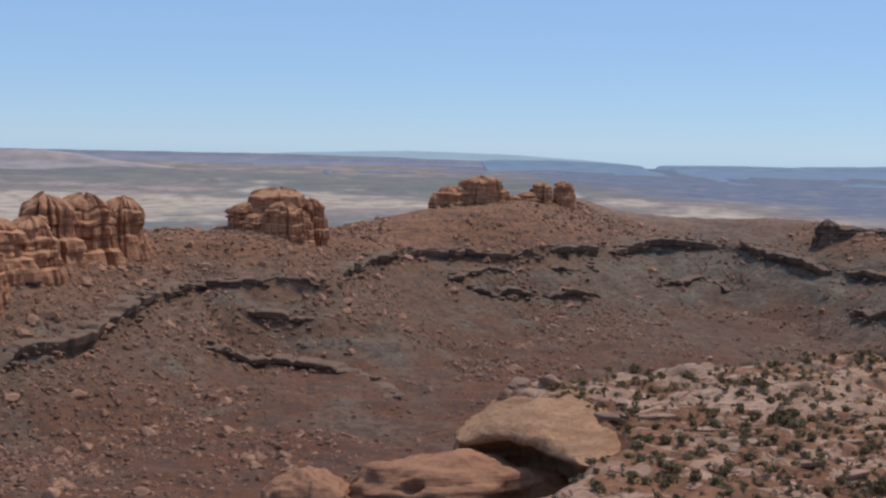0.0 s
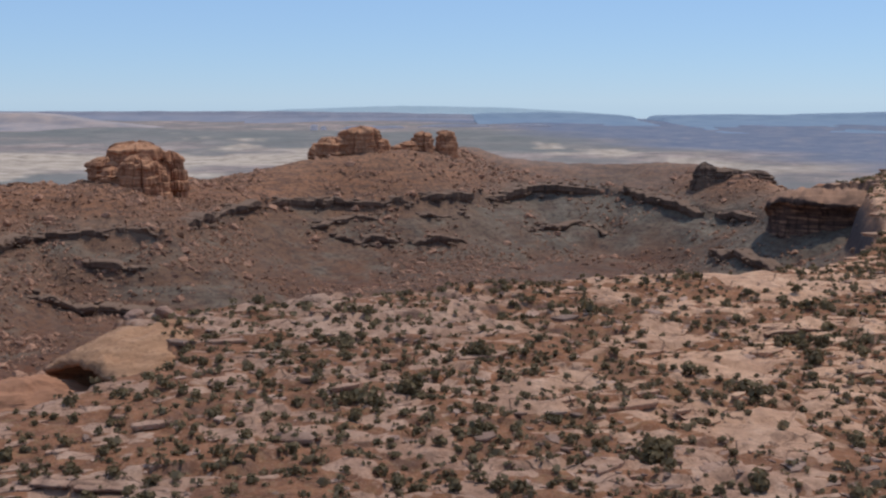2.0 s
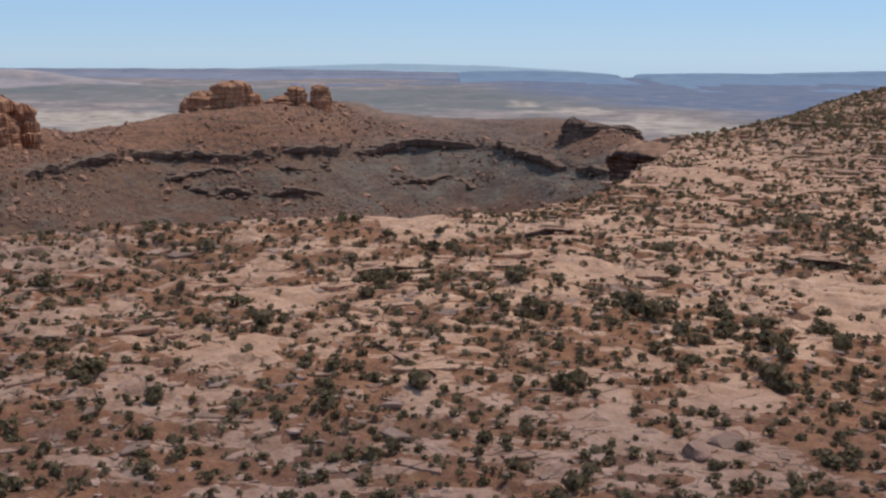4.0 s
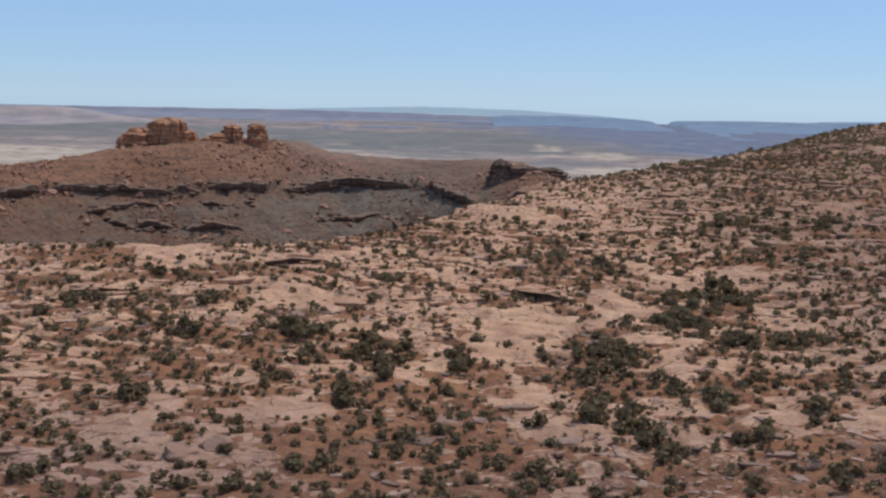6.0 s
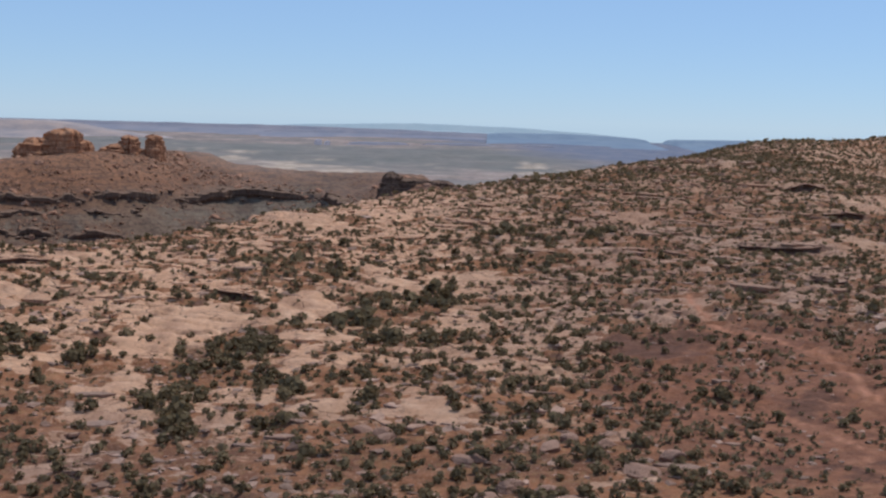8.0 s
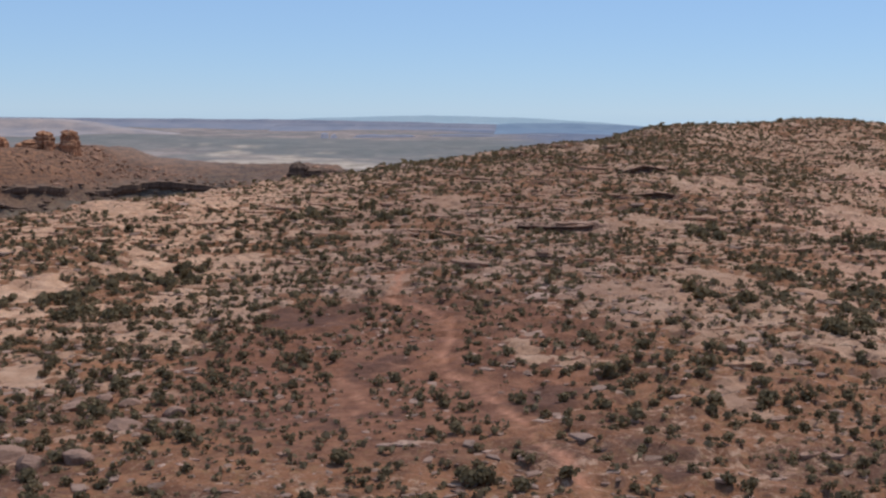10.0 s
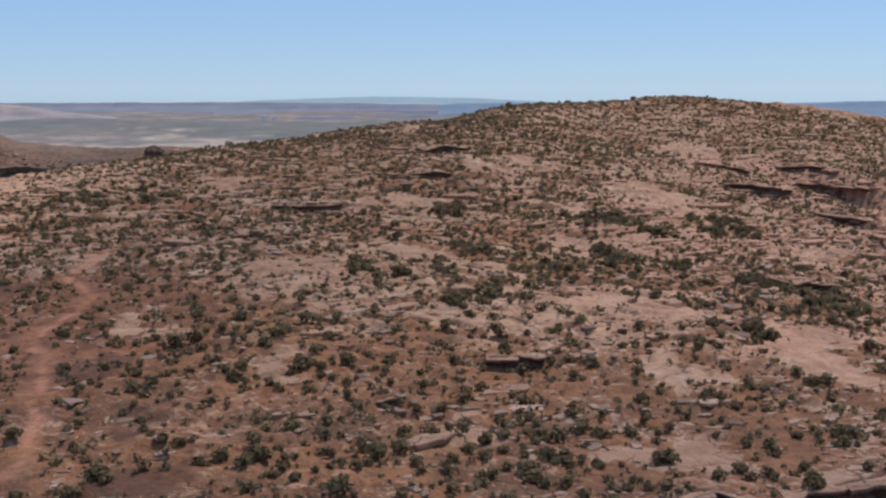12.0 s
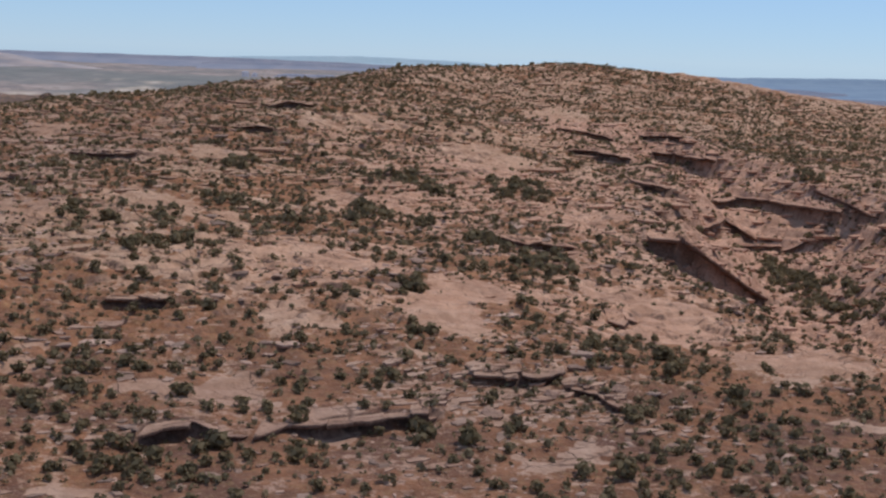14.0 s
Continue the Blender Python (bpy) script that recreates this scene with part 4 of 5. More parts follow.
def brow(label, edge, front, rise, hollow, material, seed, span=(0.05, 1.45), knobs=0.6):
    """Slickrock that swells up behind a rounded brow and is hollowed out beneath it. edge: points of the brow; front: the way it faces; rise: how far it climbs behind; hollow: depth of the cave and its height."""
    n = 90
    t = np.linspace(0, len(edge) - 1, n)
    pts = np.stack([np.interp(t, np.arange(len(edge)), [p[c] for p in edge]) for c in range(3)], 1)
    for _ in range(8):
        pts[1:-1] = (pts[:-2] + 2 * pts[1:-1] + pts[2:]) / 4
    up = np.interp(t, np.arange(len(rise)), rise)
    deep, tall = hollow
    mouth = np.sin(np.clip(np.linspace(*span, n), 0, 0.995) * math.pi) ** 0.7
    fronts = np.stack([np.interp(t, np.linspace(0, len(edge) - 1, len(front)), [p[c] for p in front]) for c in (0, 1)], 1)
    rows = []
    for k in range(n):
        x, y, z = pts[k]
        f = Vector((*fronts[k], 0)).normalized()
        d, h, m = deep * mouth[k], tall, mouth[k]
        w = 0.5 * float(fbm(np.array([x]), np.array([y]), 5, 3, seed)[0])
        shape = [(14, -1.0 - h), (d * 0.8, -h), (d, -0.72 * h), (d * 0.97, -0.5 * h), (d * 0.8, -0.3 * h), (d * 0.5, -0.17 * h), (0.2 + 0.15 * d, -0.09 * h), (0.1, -0.03 * h), (0.0, 0.02 * h + 0.1)]
        shape += [(b, 0.25 + (up[k] - 0.25) * (1 - math.exp(-b / 4.8))) for b in (0.4, 0.9, 1.6, 2.6, 4, 6, 8.5, 11.5)]
        row = []
        for b, dz in shape:
            b = b - 4.5 * (1 - m) * max(0.0, -dz / h) ** 1.3 if b < 13 else b
            px, py = x - f.x * b, y - f.y * b
            lump = float(0.6 * fbm(np.array([px * 1.0]), np.array([py + dz * 1.6]), 4.0, 4, seed + 5, 0.6)[0])
            row.append((px - f.x * (lump + w), py - f.y * (lump + w), z + dz + (knobs * lump if b > 0.3 else 0)))
        px, py = x - f.x * 16, y - f.y * 16
        row.append((px, py, float(ground_at([px], [py])[0]) - 0.5))
        rows.append(row)
    bm = strip(rows)
    for face in bm.faces:
        face.smooth = len(face.verts) == 4
    OUTCROPS.append(BVHTree.FromBMesh(bm))
    tagged(part("slickrock_fin", bm, material), label, "rock formation", "slickrock fins")


fin("low orange slickrock shoulder beside the canyon head", 186.0, 412.0, 33.0, 15.0, 11.0, 8.4, 6.0, 0, 12.3, 0.1, 0.2, 0.2)


def along_line(front, gap, seed, wander=0.0):
    """Places along a polyline every gap metres, with the direction to its left."""
    cum = np.concatenate([[0], np.cumsum([math.dist(p, q) for p, q in zip(front[:-1], front[1:])])])
    s = np.linspace(0, cum[-1], max(6, int(cum[-1] / gap)))
    x, y = np.interp(s, cum, [p[0] for p in front]), np.interp(s, cum, [p[1] for p in front])
    tx, ty = np.gradient(x), np.gradient(y)
    size = np.hypot(tx, ty)
    nx, ny = -ty / size, tx / size
    w = wander * fbm(s, s * 0 + seed, 5, 3, seed)
    return s / cum[-1], x + w * nx, y + w * ny, nx, ny


def strip(rows):
    """A skin over rows of points, closed at both ends."""
    bm = bmesh.new()
    rows = [[bm.verts.new(p) for p in row] for row in rows]
    for a, b in zip(rows[:-1], rows[1:]):
        for i in range(len(a) - 1):
            bm.faces.new((a[i], b[i], b[i + 1], a[i + 1]))
    bm.faces.new(rows[0])
    bm.faces.new(list(reversed(rows[-1])))
    bmesh.ops.recalc_face_normals(bm, faces=bm.faces)
    return bm


brow("pale slickrock brow with a deep shaded hollow beneath", [(18.6, 125.2, 37.4), (16, 127.4, 37.7), (12.5, 131, 38.5), (8.5, 135, 38.4), (4.6, 138.3, 37.0), (4.4, 142.5, 36.8), (6, 148, 37.5), (9, 154, 38.5)],
     [(-0.5, -0.87), (-0.55, -0.83), (-0.6, -0.8), (-0.62, -0.78), (-0.8, -0.6), (-0.97, -0.25), (-1, 0), (-1, 0.1)], [0.5, 2.2, 3.2, 3.4, 3.2, 3.2, 3.6, 2.4], (6.5, 6.5), PALE, 5, knobs=1.3)
brow("rounded orange slickrock dome overhanging the canyon head", [(201, 380, 36), (194, 386, 35), (186, 391, 35.2), (177, 394, 35.8), (168, 398, 36.2), (163, 404, 35.8), (161.5, 411, 34), (163, 419, 32)],
     [(-0.6, -0.8), (-0.4, -0.92), (-0.6, -0.8), (-1, 0)], [2.5, 4.0, 5.5, 5.5, 4.6, 3.2, 2.5, 2.0], (4.5, 13.5), DOME, 9, (0.12, 0.92), 2.2)


def ledge_lips():
    """The overhanging cap rock of each ledge, broken into blocks that lie flush with the ground behind."""
    for k, (front, thick, _, label) in enumerate(LEDGES):
        root = tagged(empty("sandstone_ledge", *front[0], float(ground_at([front[0][0]], [front[0][1] + 1.2])[0])), label, "rock ledge", "sandstone ledges")
        at = Vector(root.matrix_basis.translation)
        rng = random.Random(k + 400)
        x0, x1 = front[0][0], front[-1][0]
        far = 1 + front[0][1] / 250
        x, last = x0 + 0.09 * (x1 - x0), x1 - 0.09 * (x1 - x0)
        while x < last - 0.6:
            wide = rng.uniform(1.8, 5.5) * far
            if last - x - wide < 1.5:
                wide = last - x
            xs = np.linspace(x, x + wide, max(5, int(wide / 0.4)))
            line = lip_line(xs, front, k)
            lean = np.hypot(1, np.gradient(line, xs)).clip(1, 3.2)
            high = np.interp((xs - x0) / (x1 - x0), np.linspace(0, 1, len(thick)), thick)
            tall = float(high.mean())
            cap = rng.uniform(0.2, 0.32) * (1 + 0.2 * tall) + 0.07 * tall
            out = rng.uniform(0.2, 0.9) * (0.7 + 0.32 * tall) if tall < 1.15 else rng.uniform(0.42, 0.72) * tall + 0.35
            snap = np.round(xs / rng.uniform(0.7, 1.6))
            ragged = 0.4 * (hash2(snap, snap * 0 + k, 7) - 0.5) + 0.3 * fbm(xs, xs * 0, 1.3, 2, k)
            flat = np.clip(tall, 0.3, 0.85)
            z1, z2 = (ground_at(xs, line + lean * d) for d in (0.35 + 0.12 * tall, 2.2 + 0.3 * tall))
            z1 = (1 - flat) * z1 + flat * np.polyval(np.polyfit(xs, z1, 1), xs)
            up = rng.choice((0.04, 0.08, 0.16, -0.18, -0.3)) * min(1.0, 0.6 * tall)
            skew = rng.uniform(-0.5, 0.5)
            rows = []
            for j, xx in enumerate(xs):
                g = float(lean[j])
                yy, f = line[j], line[j] - g * (out + float(ragged[j]) * 0.5)
                z = float(z1[j]) + up
                xx = xx + skew * (0.5 if 0 < j < len(xs) - 1 else 1.0) * min(1.0, wide / 4)
                rows.append([(xx, yy + 0.8 * g, z - cap - 0.5), (xx, f + 0.5 * g, z - cap - 0.1), (xx, f + 0.16, z - 0.92 * cap), (xx, f + 0.12, z - 0.5 * cap), (xx, f, z - 0.44 * cap), (xx, f + 0.03, z - 0.02),
                             (xx, yy + (0.35 + 0.12 * tall) * g, z), (xx, yy + (2.2 + 0.3 * tall) * g, float(z2[j]) + 0.03), (xx, yy + (2.6 + 0.3 * tall) * g, float(z2[j]) - 0.5)])
            slab = part("cap_rock", strip([[Vector(p) - at for p in row] for row in rows]), GROUND, root)
            # front and underside rows carry the lip's shade in their colour
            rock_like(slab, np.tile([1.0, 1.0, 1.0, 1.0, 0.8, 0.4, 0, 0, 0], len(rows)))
            x += wide


ledge_lips()


def cliff_band(line, out, tall, seed, label="dark varnished cliff band above brown talus", gaps=1.6):
    """A low cliff along a slope that falls to the right of line: blocks of rock set side by side."""
    u, x, y, nx, ny = along_line(line, 0.8, seed, 0.8)
    zt = np.convolve(np.pad(ground_at(x + nx * 1.5, y + ny * 1.5), 3, "edge"), np.ones(7) / 7, "valid")
    zb = ground_at(x - nx * (out + 1.5), y - ny * (out + 1.5))
    rng = random.Random(seed)
    ends = np.clip(np.minimum(u, 1 - u) * 9, 0.05, 1)
    rows, shove, left, lift = [], 0.0, 0, 0.0
    sunk = gaps * (1 - smooth(-0.55, -0.1, fbm(x, y, 13, 3, 300 + seed)))
    for k in range(len(x)):
        if left <= 0:
            left, shove, lift = rng.randint(2, 8), rng.uniform(-0.8, 0.8), rng.uniform(-0.6, 0.5)
        left -= 1
        o = (out + shove) * (0.3 + 0.7 * float(ends[k]))
        top = float(zt[k]) + 0.2 + lift * float(ends[k]) - float(sunk[k]) - 0.5 * tall * (1 - float(ends[k]))
        bot = min(float(zb[k]), top - tall) - 1.0
        low = bot + 0.35 * (top - bot)

        def at(d, z):
            return (x[k] - nx[k] * d, y[k] - ny[k] * d, z)
        rows.append([at(-2.5, bot), at(o * 0.5, bot), at(o * 0.62, low), at(o * 0.8, low + 0.25 * (top - low)), at(o + 0.1, low + 0.5 * (top - low)), at(o + 0.3, top - 0.3), at(o - 0.1, top), at(-2.0, top + 0.15), at(-4.5, top - 0.9)])
    bm = strip(rows)
    for k in range(0, len(x), 2):  # fallen and standing blocks along the face
        d, size = rng.uniform(-0.5, out + 1.6), rng.uniform(0.3, 1.0)
        px, py = x[k] - nx[k] * d + rng.uniform(-0.4, 0.4), y[k] - ny[k] * d
        top = float(zt[k]) - float(sunk[k])
        pz = top + 0.3 if d < out * 0.4 else rng.uniform(min(float(zb[k]), top - 1), top - 0.3)
        made = bmesh.ops.create_icosphere(bm, subdivisions=1, radius=size)["verts"]
        for v in made:
            q = 1 + 0.5 * noise.noise(v.co * 1.1 + Vector((k * 1.7, d * 3, seed)))
            v.co = Vector((v.co.x * q * 1.5 + px, v.co.y * q * 1.2 + py, v.co.z * q * 0.75 + pz))
    ob = part("cliff_band", bm, DARK_ROCK)
    return tagged(ob, label, "cliff", kind="structure")


LOWER = "dark broken rock ledge low on the canyon wall"
cliff_band([(-92, 262), (-89, 270), (-79, 283), (-76, 295), (-74, 317), (-72, 341)], 2.8, 3.8, 1, gaps=0.5)
cliff_band([(-71, 340), (-70, 348), (-64, 360), (-55, 358), (-40, 364), (-27, 362)], 2.8, 4.0, 2, gaps=0.5)
cliff_band([(-27, 372), (-24, 392), (-20, 412), (-10, 433)], 2.6, 3.4, 3, gaps=0.8)
cliff_band([(-9, 434), (14, 452), (28, 455), (43, 460)], 2.8, 3.8, 4, gaps=0.8)
cliff_band([(45, 462), (58, 472), (66, 482)], 2.4, 3, 5)
cliff_band([(70, 488), (87, 513), (104, 517), (126, 522)], 4.0, 6.2, 6, gaps=1.0)
cliff_band([(128, 522), (134, 518), (142, 503), (147, 492), (158, 479)], 4.0, 6.4, 7, gaps=1.0)
cliff_band([(160, 478), (167, 470), (170, 452)], 3.4, 5, 8)
cliff_band([(-57, 320), (-51, 327), (-40, 332), (-31, 331), (-22, 329), (-14, 323), (-9, 308), (-3, 299)], 3.0, 3.2, 9, LOWER, 0.3)
cliff_band([(-50, 348), (-42, 347), (-27, 348)], 2.4, 2.2, 10, LOWER)
cliff_band([(16, 429), (28, 436), (39, 438)], 2.4, 2.2, 11, LOWER)
cliff_band([(43, 438), (52, 442), (66, 449)], 2.4, 2.2, 12, LOWER)
cliff_band([(83, 473), (97, 488), (110, 498), (126, 492)], 2.4, 2.2, 13, LOWER)
cliff_band([(8, 431), (20, 445), (31, 449)], 2.4, 2.2, 14, LOWER)
cliff_band([(44, 452), (54, 460), (63, 468)], 2.4, 2.2, 15, LOWER)
cliff_band([(150, 434), (151, 418), (156, 398), (163, 380)], 3, 4.5, 16, LOWER)


# ---- loose slabs ----
def plate(seed, sides=7):
    """A broken plate of bedded rock, about two metres across."""
    rng = random.Random(seed)
    bm = bmesh.new()
    cuts = sorted(rng.uniform(0, 2 * math.pi) * 0.35 + 2 * math.pi * k / sides for k in range(sides))
    rim = [(rng.uniform(0.6, 1.25) * math.cos(a), rng.uniform(0.4, 0.9) * math.sin(a)) for a in cuts]
    rings = [[bm.verts.new((x * s, y * s, z + 0.03 * rng.uniform(-1, 1))) for x, y in rim] for s, z in ((0.95, -0.25), (1.0, 0.08), (0.86, 0.17))]
    for lo, hi in zip(rings[:-1], rings[1:]):
        for k in range(sides):
            bm.faces.new((lo[k], lo[(k + 1) % sides], hi[(k + 1) % sides], hi[k]))
    bm.faces.new(rings[-1])
    return bm


def scatter(x0, x1, y0, y1, cell, seed):
    """Jittered places, one a cell."""
    rng = np.random.default_rng(seed)
    gx, gy = np.meshgrid(np.arange(x0, x1, cell), np.arange(y0, y1, cell))
    x, y = gx.ravel() + rng.uniform(0, cell, gx.size), gy.ravel() + rng.uniform(0, cell, gx.size)
    dice = rng.uniform(0, 1, gx.size)
    known = x < 395 + 0.36 * (np.maximum(y, 60) + 40)  # past this the tableland is not built up
    return x[known], y[known], dice[known], rng


def merged(name, kinds, which, x, y, z, size, turn, tilt, material, squash=None):
    """Many turned copies of the given (verts, faces) joined into one mesh."""
    verts, faces, base = [], [], 0
    squash = np.ones(len(x)) if squash is None else squash
    for kind, (v, f) in enumerate(kinds):
        pick = np.flatnonzero(which == kind)
        if not len(pick):
            continue
        c, s = np.cos(turn[pick])[:, None], np.sin(turn[pick])[:, None]
        ty = tilt[pick][:, None]
        vx, vy, vz = v[:, 0] * size[pick][:, None], v[:, 1] * size[pick][:, None], v[:, 2] * (size * squash)[pick][:, None]
        px, py = vx * c - vy * s, vx * s + vy * c
        out = np.stack([px + x[pick][:, None], py + y[pick][:, None], vz + ty * py + z[pick][:, None]], -1)
        verts.append(out.reshape(-1, 3))
        faces.append((f[None] + (np.arange(len(pick)) * len(v))[:, None, None] + base).reshape(-1, f.shape[1]))
        base += len(pick) * len(v)
    return from_arrays(name, np.concatenate(verts), np.concatenate(faces), material)


def raw(bm):
    """Vertices and triangles of a bmesh as arrays."""
    bmesh.ops.triangulate(bm, faces=bm.faces)
    bm.verts.index_update()
    v = np.array([p.co for p in bm.verts])
    f = np.array([[p.index for p in q.verts] for q in bm.faces])
    bm.free()
    return v, f


def slope_y(x, y):
    return (tableland(x, y + 3) - tableland(x, y - 3)) / 6


def slabs():
    x, y, dice, rng = scatter(-4, 520, 38, 420, 2.2, 5)
    z, canyon, plain, ledgy, d_draw = land(x, y)
    bare = bare_rock(x, y, ledgy, d_draw)
    crowd = fbm(x, y, 16, 3, 141)
    chance = (0.08 + 0.7 * smooth(-0.1, 0.5, crowd) * (0.3 + 0.7 * ledgy)) * (1 - 0.75 * red_soil(x, y))
    keep = (dice < chance * (1 - on_track(x, y, 2.0)) * (1 - 0.95 * blobs(x, y, PAVEMENTS + CRUSTS, 91))) & (canyon < 0.2) & (plain < 0.2) & (bare < 0.97)
    x, y, z = x[keep], y[keep], z[keep]
    size = np.exp(rng.normal(-0.55, 0.5, len(x))).clip(0.22, 2.4) * (1 + y / 600)
    turn, tilt = rng.uniform(0, 6.3, len(x)), slope_y(x, y) + rng.normal(0, 0.06, len(x))
    kinds = [plate(k, 6 + k % 3) for k in range(5)]
    near = np.argsort(np.hypot(x - 190, (y + 25) * 2.2) - 28 * size)[:290]
    near = near[y[near] < 170]
    masters = []
    for k in range(5):
        ob = part("sandstone_slab", kinds[k].copy(), SLAB)
        tagged(ob, "broken pale sandstone slab lying on red soil", "rock", "loose sandstone slabs")
        masters.append(ob)
    used = set()
    for i in near:
        k = int(i) % 5
        m = pose(x[i], y[i], z[i] + 0.04, math.degrees(tilt[i]), 0, math.degrees(turn[i])) @ Matrix.Diagonal((float(size[i]), float(size[i]), 0.25 + 0.4 * float(size[i]), 1))
        if k in used:
            made = masters[k].copy()
            scene.collection.objects.link(made)
            made.matrix_basis = m
        else:
            masters[k].matrix_basis = m
            used.add(k)
    rest = np.setdiff1d(np.arange(len(x)), near)
    arrays = [raw(b) for b in kinds]
    ob = merged("scattered_rocks", arrays, rest % 5, x[rest], y[rest], z[rest] + 0.03, size[rest], turn[rest], tilt[rest], SLAB, 0.3 + 0.35 / size[rest])
    tagged(ob, "countless broken sandstone plates strewn over the tableland", "rocks", kind="stuff")


slabs()


def shelf(seed, sides=13):
    """A long thin bed of rock, two metres wide, whose front edge towards -y stands clear of the ground."""
    rng = random.Random(seed)
    bm = bmesh.new()
    rim = []
    for k in range(sides):
        a = 2 * math.pi * (k + rng.uniform(-0.3, 0.3)) / sides
        r = rng.uniform(0.75, 1.15)
        rim.append((r * math.cos(a), 0.42 * r * math.sin(a)))
    rings = []
    for s, z in ((0.88, -0.5), (1.0, -0.10), (0.96, 0.0)):
        rings.append([bm.verts.new((x * s, y * s, z)) for x, y in rim])
    for lo, hi in zip(rings[:-1], rings[1:]):
        for k in range(sides):
            bm.faces.new((lo[k], lo[(k + 1) % sides], hi[(k + 1) % sides], hi[k]))
    bm.faces.new(rings[-1])
    return bm


def shelves():
    """Beds of rock that crop out along the contours of the tableland."""
    x, y, dice, rng = scatter(-4, 540, 40, 560, 3.6, 25)
    z, canyon, plain, ledgy, d_draw = land(x, y)
    bare = bare_rock(x, y, ledgy, d_draw)
    crowd = fbm(x, y * 1.6, 24, 3, 145)
    red = np.clip(1 - np.hypot((x - 240) / 26, (y - 108) / 40), 0, 1)
    chance = (0.10 + 0.65 * smooth(-0.1, 0.5, crowd) + 0.25 * bare) * np.maximum(0.35 + 0.65 * smooth(120, 220, y), 0.9 * smooth(165, 120, x)) * (1 - 0.8 * red) * (1 - 0.6 * red_soil(x, y)) * (1 + 0.6 * smooth(190, 240, y)) * (1 - 0.55 * smooth(300, 380, y))
    keep = (dice < chance * (1 - 0.95 * blobs(x, y, PAVEMENTS + CRUSTS, 91))) & (on_track(x, y, 3.0) < 0.05) & (canyon < 0.05) & (plain < 0.1)
    bx, by, dice, _ = scatter(328, 376, 62, 98, 1.5, 26)
    more = dice < 0.95 * bedded(bx, by)
    x, y = np.concatenate([x[keep], bx[more]]), np.concatenate([y[keep], by[more]])
    size = np.exp(rng.normal(0.25, 0.55, len(x))).clip(0.5, 4.4) * (0.75 + 0.6 * smooth(100, 300, y))
    size = np.where(bedded(x, y) > 0.3, np.minimum(size, 1.9), size)
    slope = slope_y(x, y)
    across = (tableland(x + 3, y) - tableland(x - 3, y)) / 6
    turn = np.arctan2(-across, slope + 0.03).clip(-0.6, 0.6) + rng.normal(0, 0.28, len(x))
    z = np.maximum(ground_at(x, y), ground_at(x, y + 0.3 * size)) + rng.uniform(0.0, 0.12, len(x))
    tilt = 0.6 * slope + rng.normal(0, 0.015, len(x))
    near = np.argsort(np.hypot((x - 190) * 0.6, (y + 25) * 1.6) - 30 * size)[:260]
    masters = []
    for k in range(16):
        ob = part("sandstone_shelf", shelf(k % 8, 11 + k % 4), GROUND)
        count = len(ob.data.vertices)
        give(ob, {"rock": np.ones(count), "tan": np.full(count, 0.8 if k < 8 else 0.0), "drab": np.full(count, 0.0 if k < 8 else 0.7)})
        masters.append(tagged(ob, "thin pale sandstone bed cropping out of red soil" if k < 8 else "thin pinkish sandstone bed cropping out of red soil", "rock", "sandstone shelves"))
    used = set()
    for i in near:
        k = int(i) % 8 + (8 if y[i] < 100 or 200 < x[i] < 280 else 0)
        s = float(size[i])
        m = pose(x[i], y[i], z[i], math.degrees(tilt[i]), 0, math.degrees(turn[i])) @ Matrix.Diagonal((s, s, 0.2 * s + 0.55, 1))
        ob = masters[k]
        if k in used:
            ob = ob.copy()
            scene.collection.objects.link(ob)
        used.add(k)
        ob.matrix_basis = m
    for k in range(16):
        if k not in used:
            bpy.data.objects.remove(masters[k])
    rest = np.setdiff1d(np.arange(len(x)), near)
    x, y, z, size, turn, tilt = (v[rest] for v in (x, y, z, size, turn, tilt))
    band = np.where(y < 160, 0, 1)
    for b in (0, 1):
        kinds = [raw(shelf(k, 11 + k % 4 if b == 0 else 7 + k % 3)) for k in range(8)]
        r = np.flatnonzero(band == b)
        ob = merged("rock_shelves", kinds, r % 8, x[r], y[r], z[r], size[r], turn[r], tilt[r], GROUND, 0.2 + 0.55 / size[r])
        rock_like(ob)
        tagged(ob, "thin pale sandstone beds cropping out along the slopes", "rock shelves", kind="stuff")


shelves()


def lump(seed, fine=2):
    """An angular stone one metre in radius, broken off along planes."""
    rng = random.Random(seed)
    bm = bmesh.new()
    bmesh.ops.create_icosphere(bm, subdivisions=fine, radius=1)
    cuts = [(Vector((rng.uniform(-1, 1), rng.uniform(-1, 1), rng.uniform(-0.4, 1))).normalized(), rng.uniform(0.35, 0.7)) for _ in range(7)]
    for v in bm.verts:
        d = v.co * (1 + 0.3 * noise.noise(v.co * 1.3 + Vector((seed * 3.7, 0, 0))))
        for axis, far in cuts:
            over = d.dot(axis) - far
            if over > 0:
                d -= axis * over
        v.co = Vector((d.x * 1.25, d.y, d.z * 0.75))
    bmesh.ops.dissolve_limit(bm, angle_limit=0.3, verts=bm.verts, edges=bm.edges)
    return bm


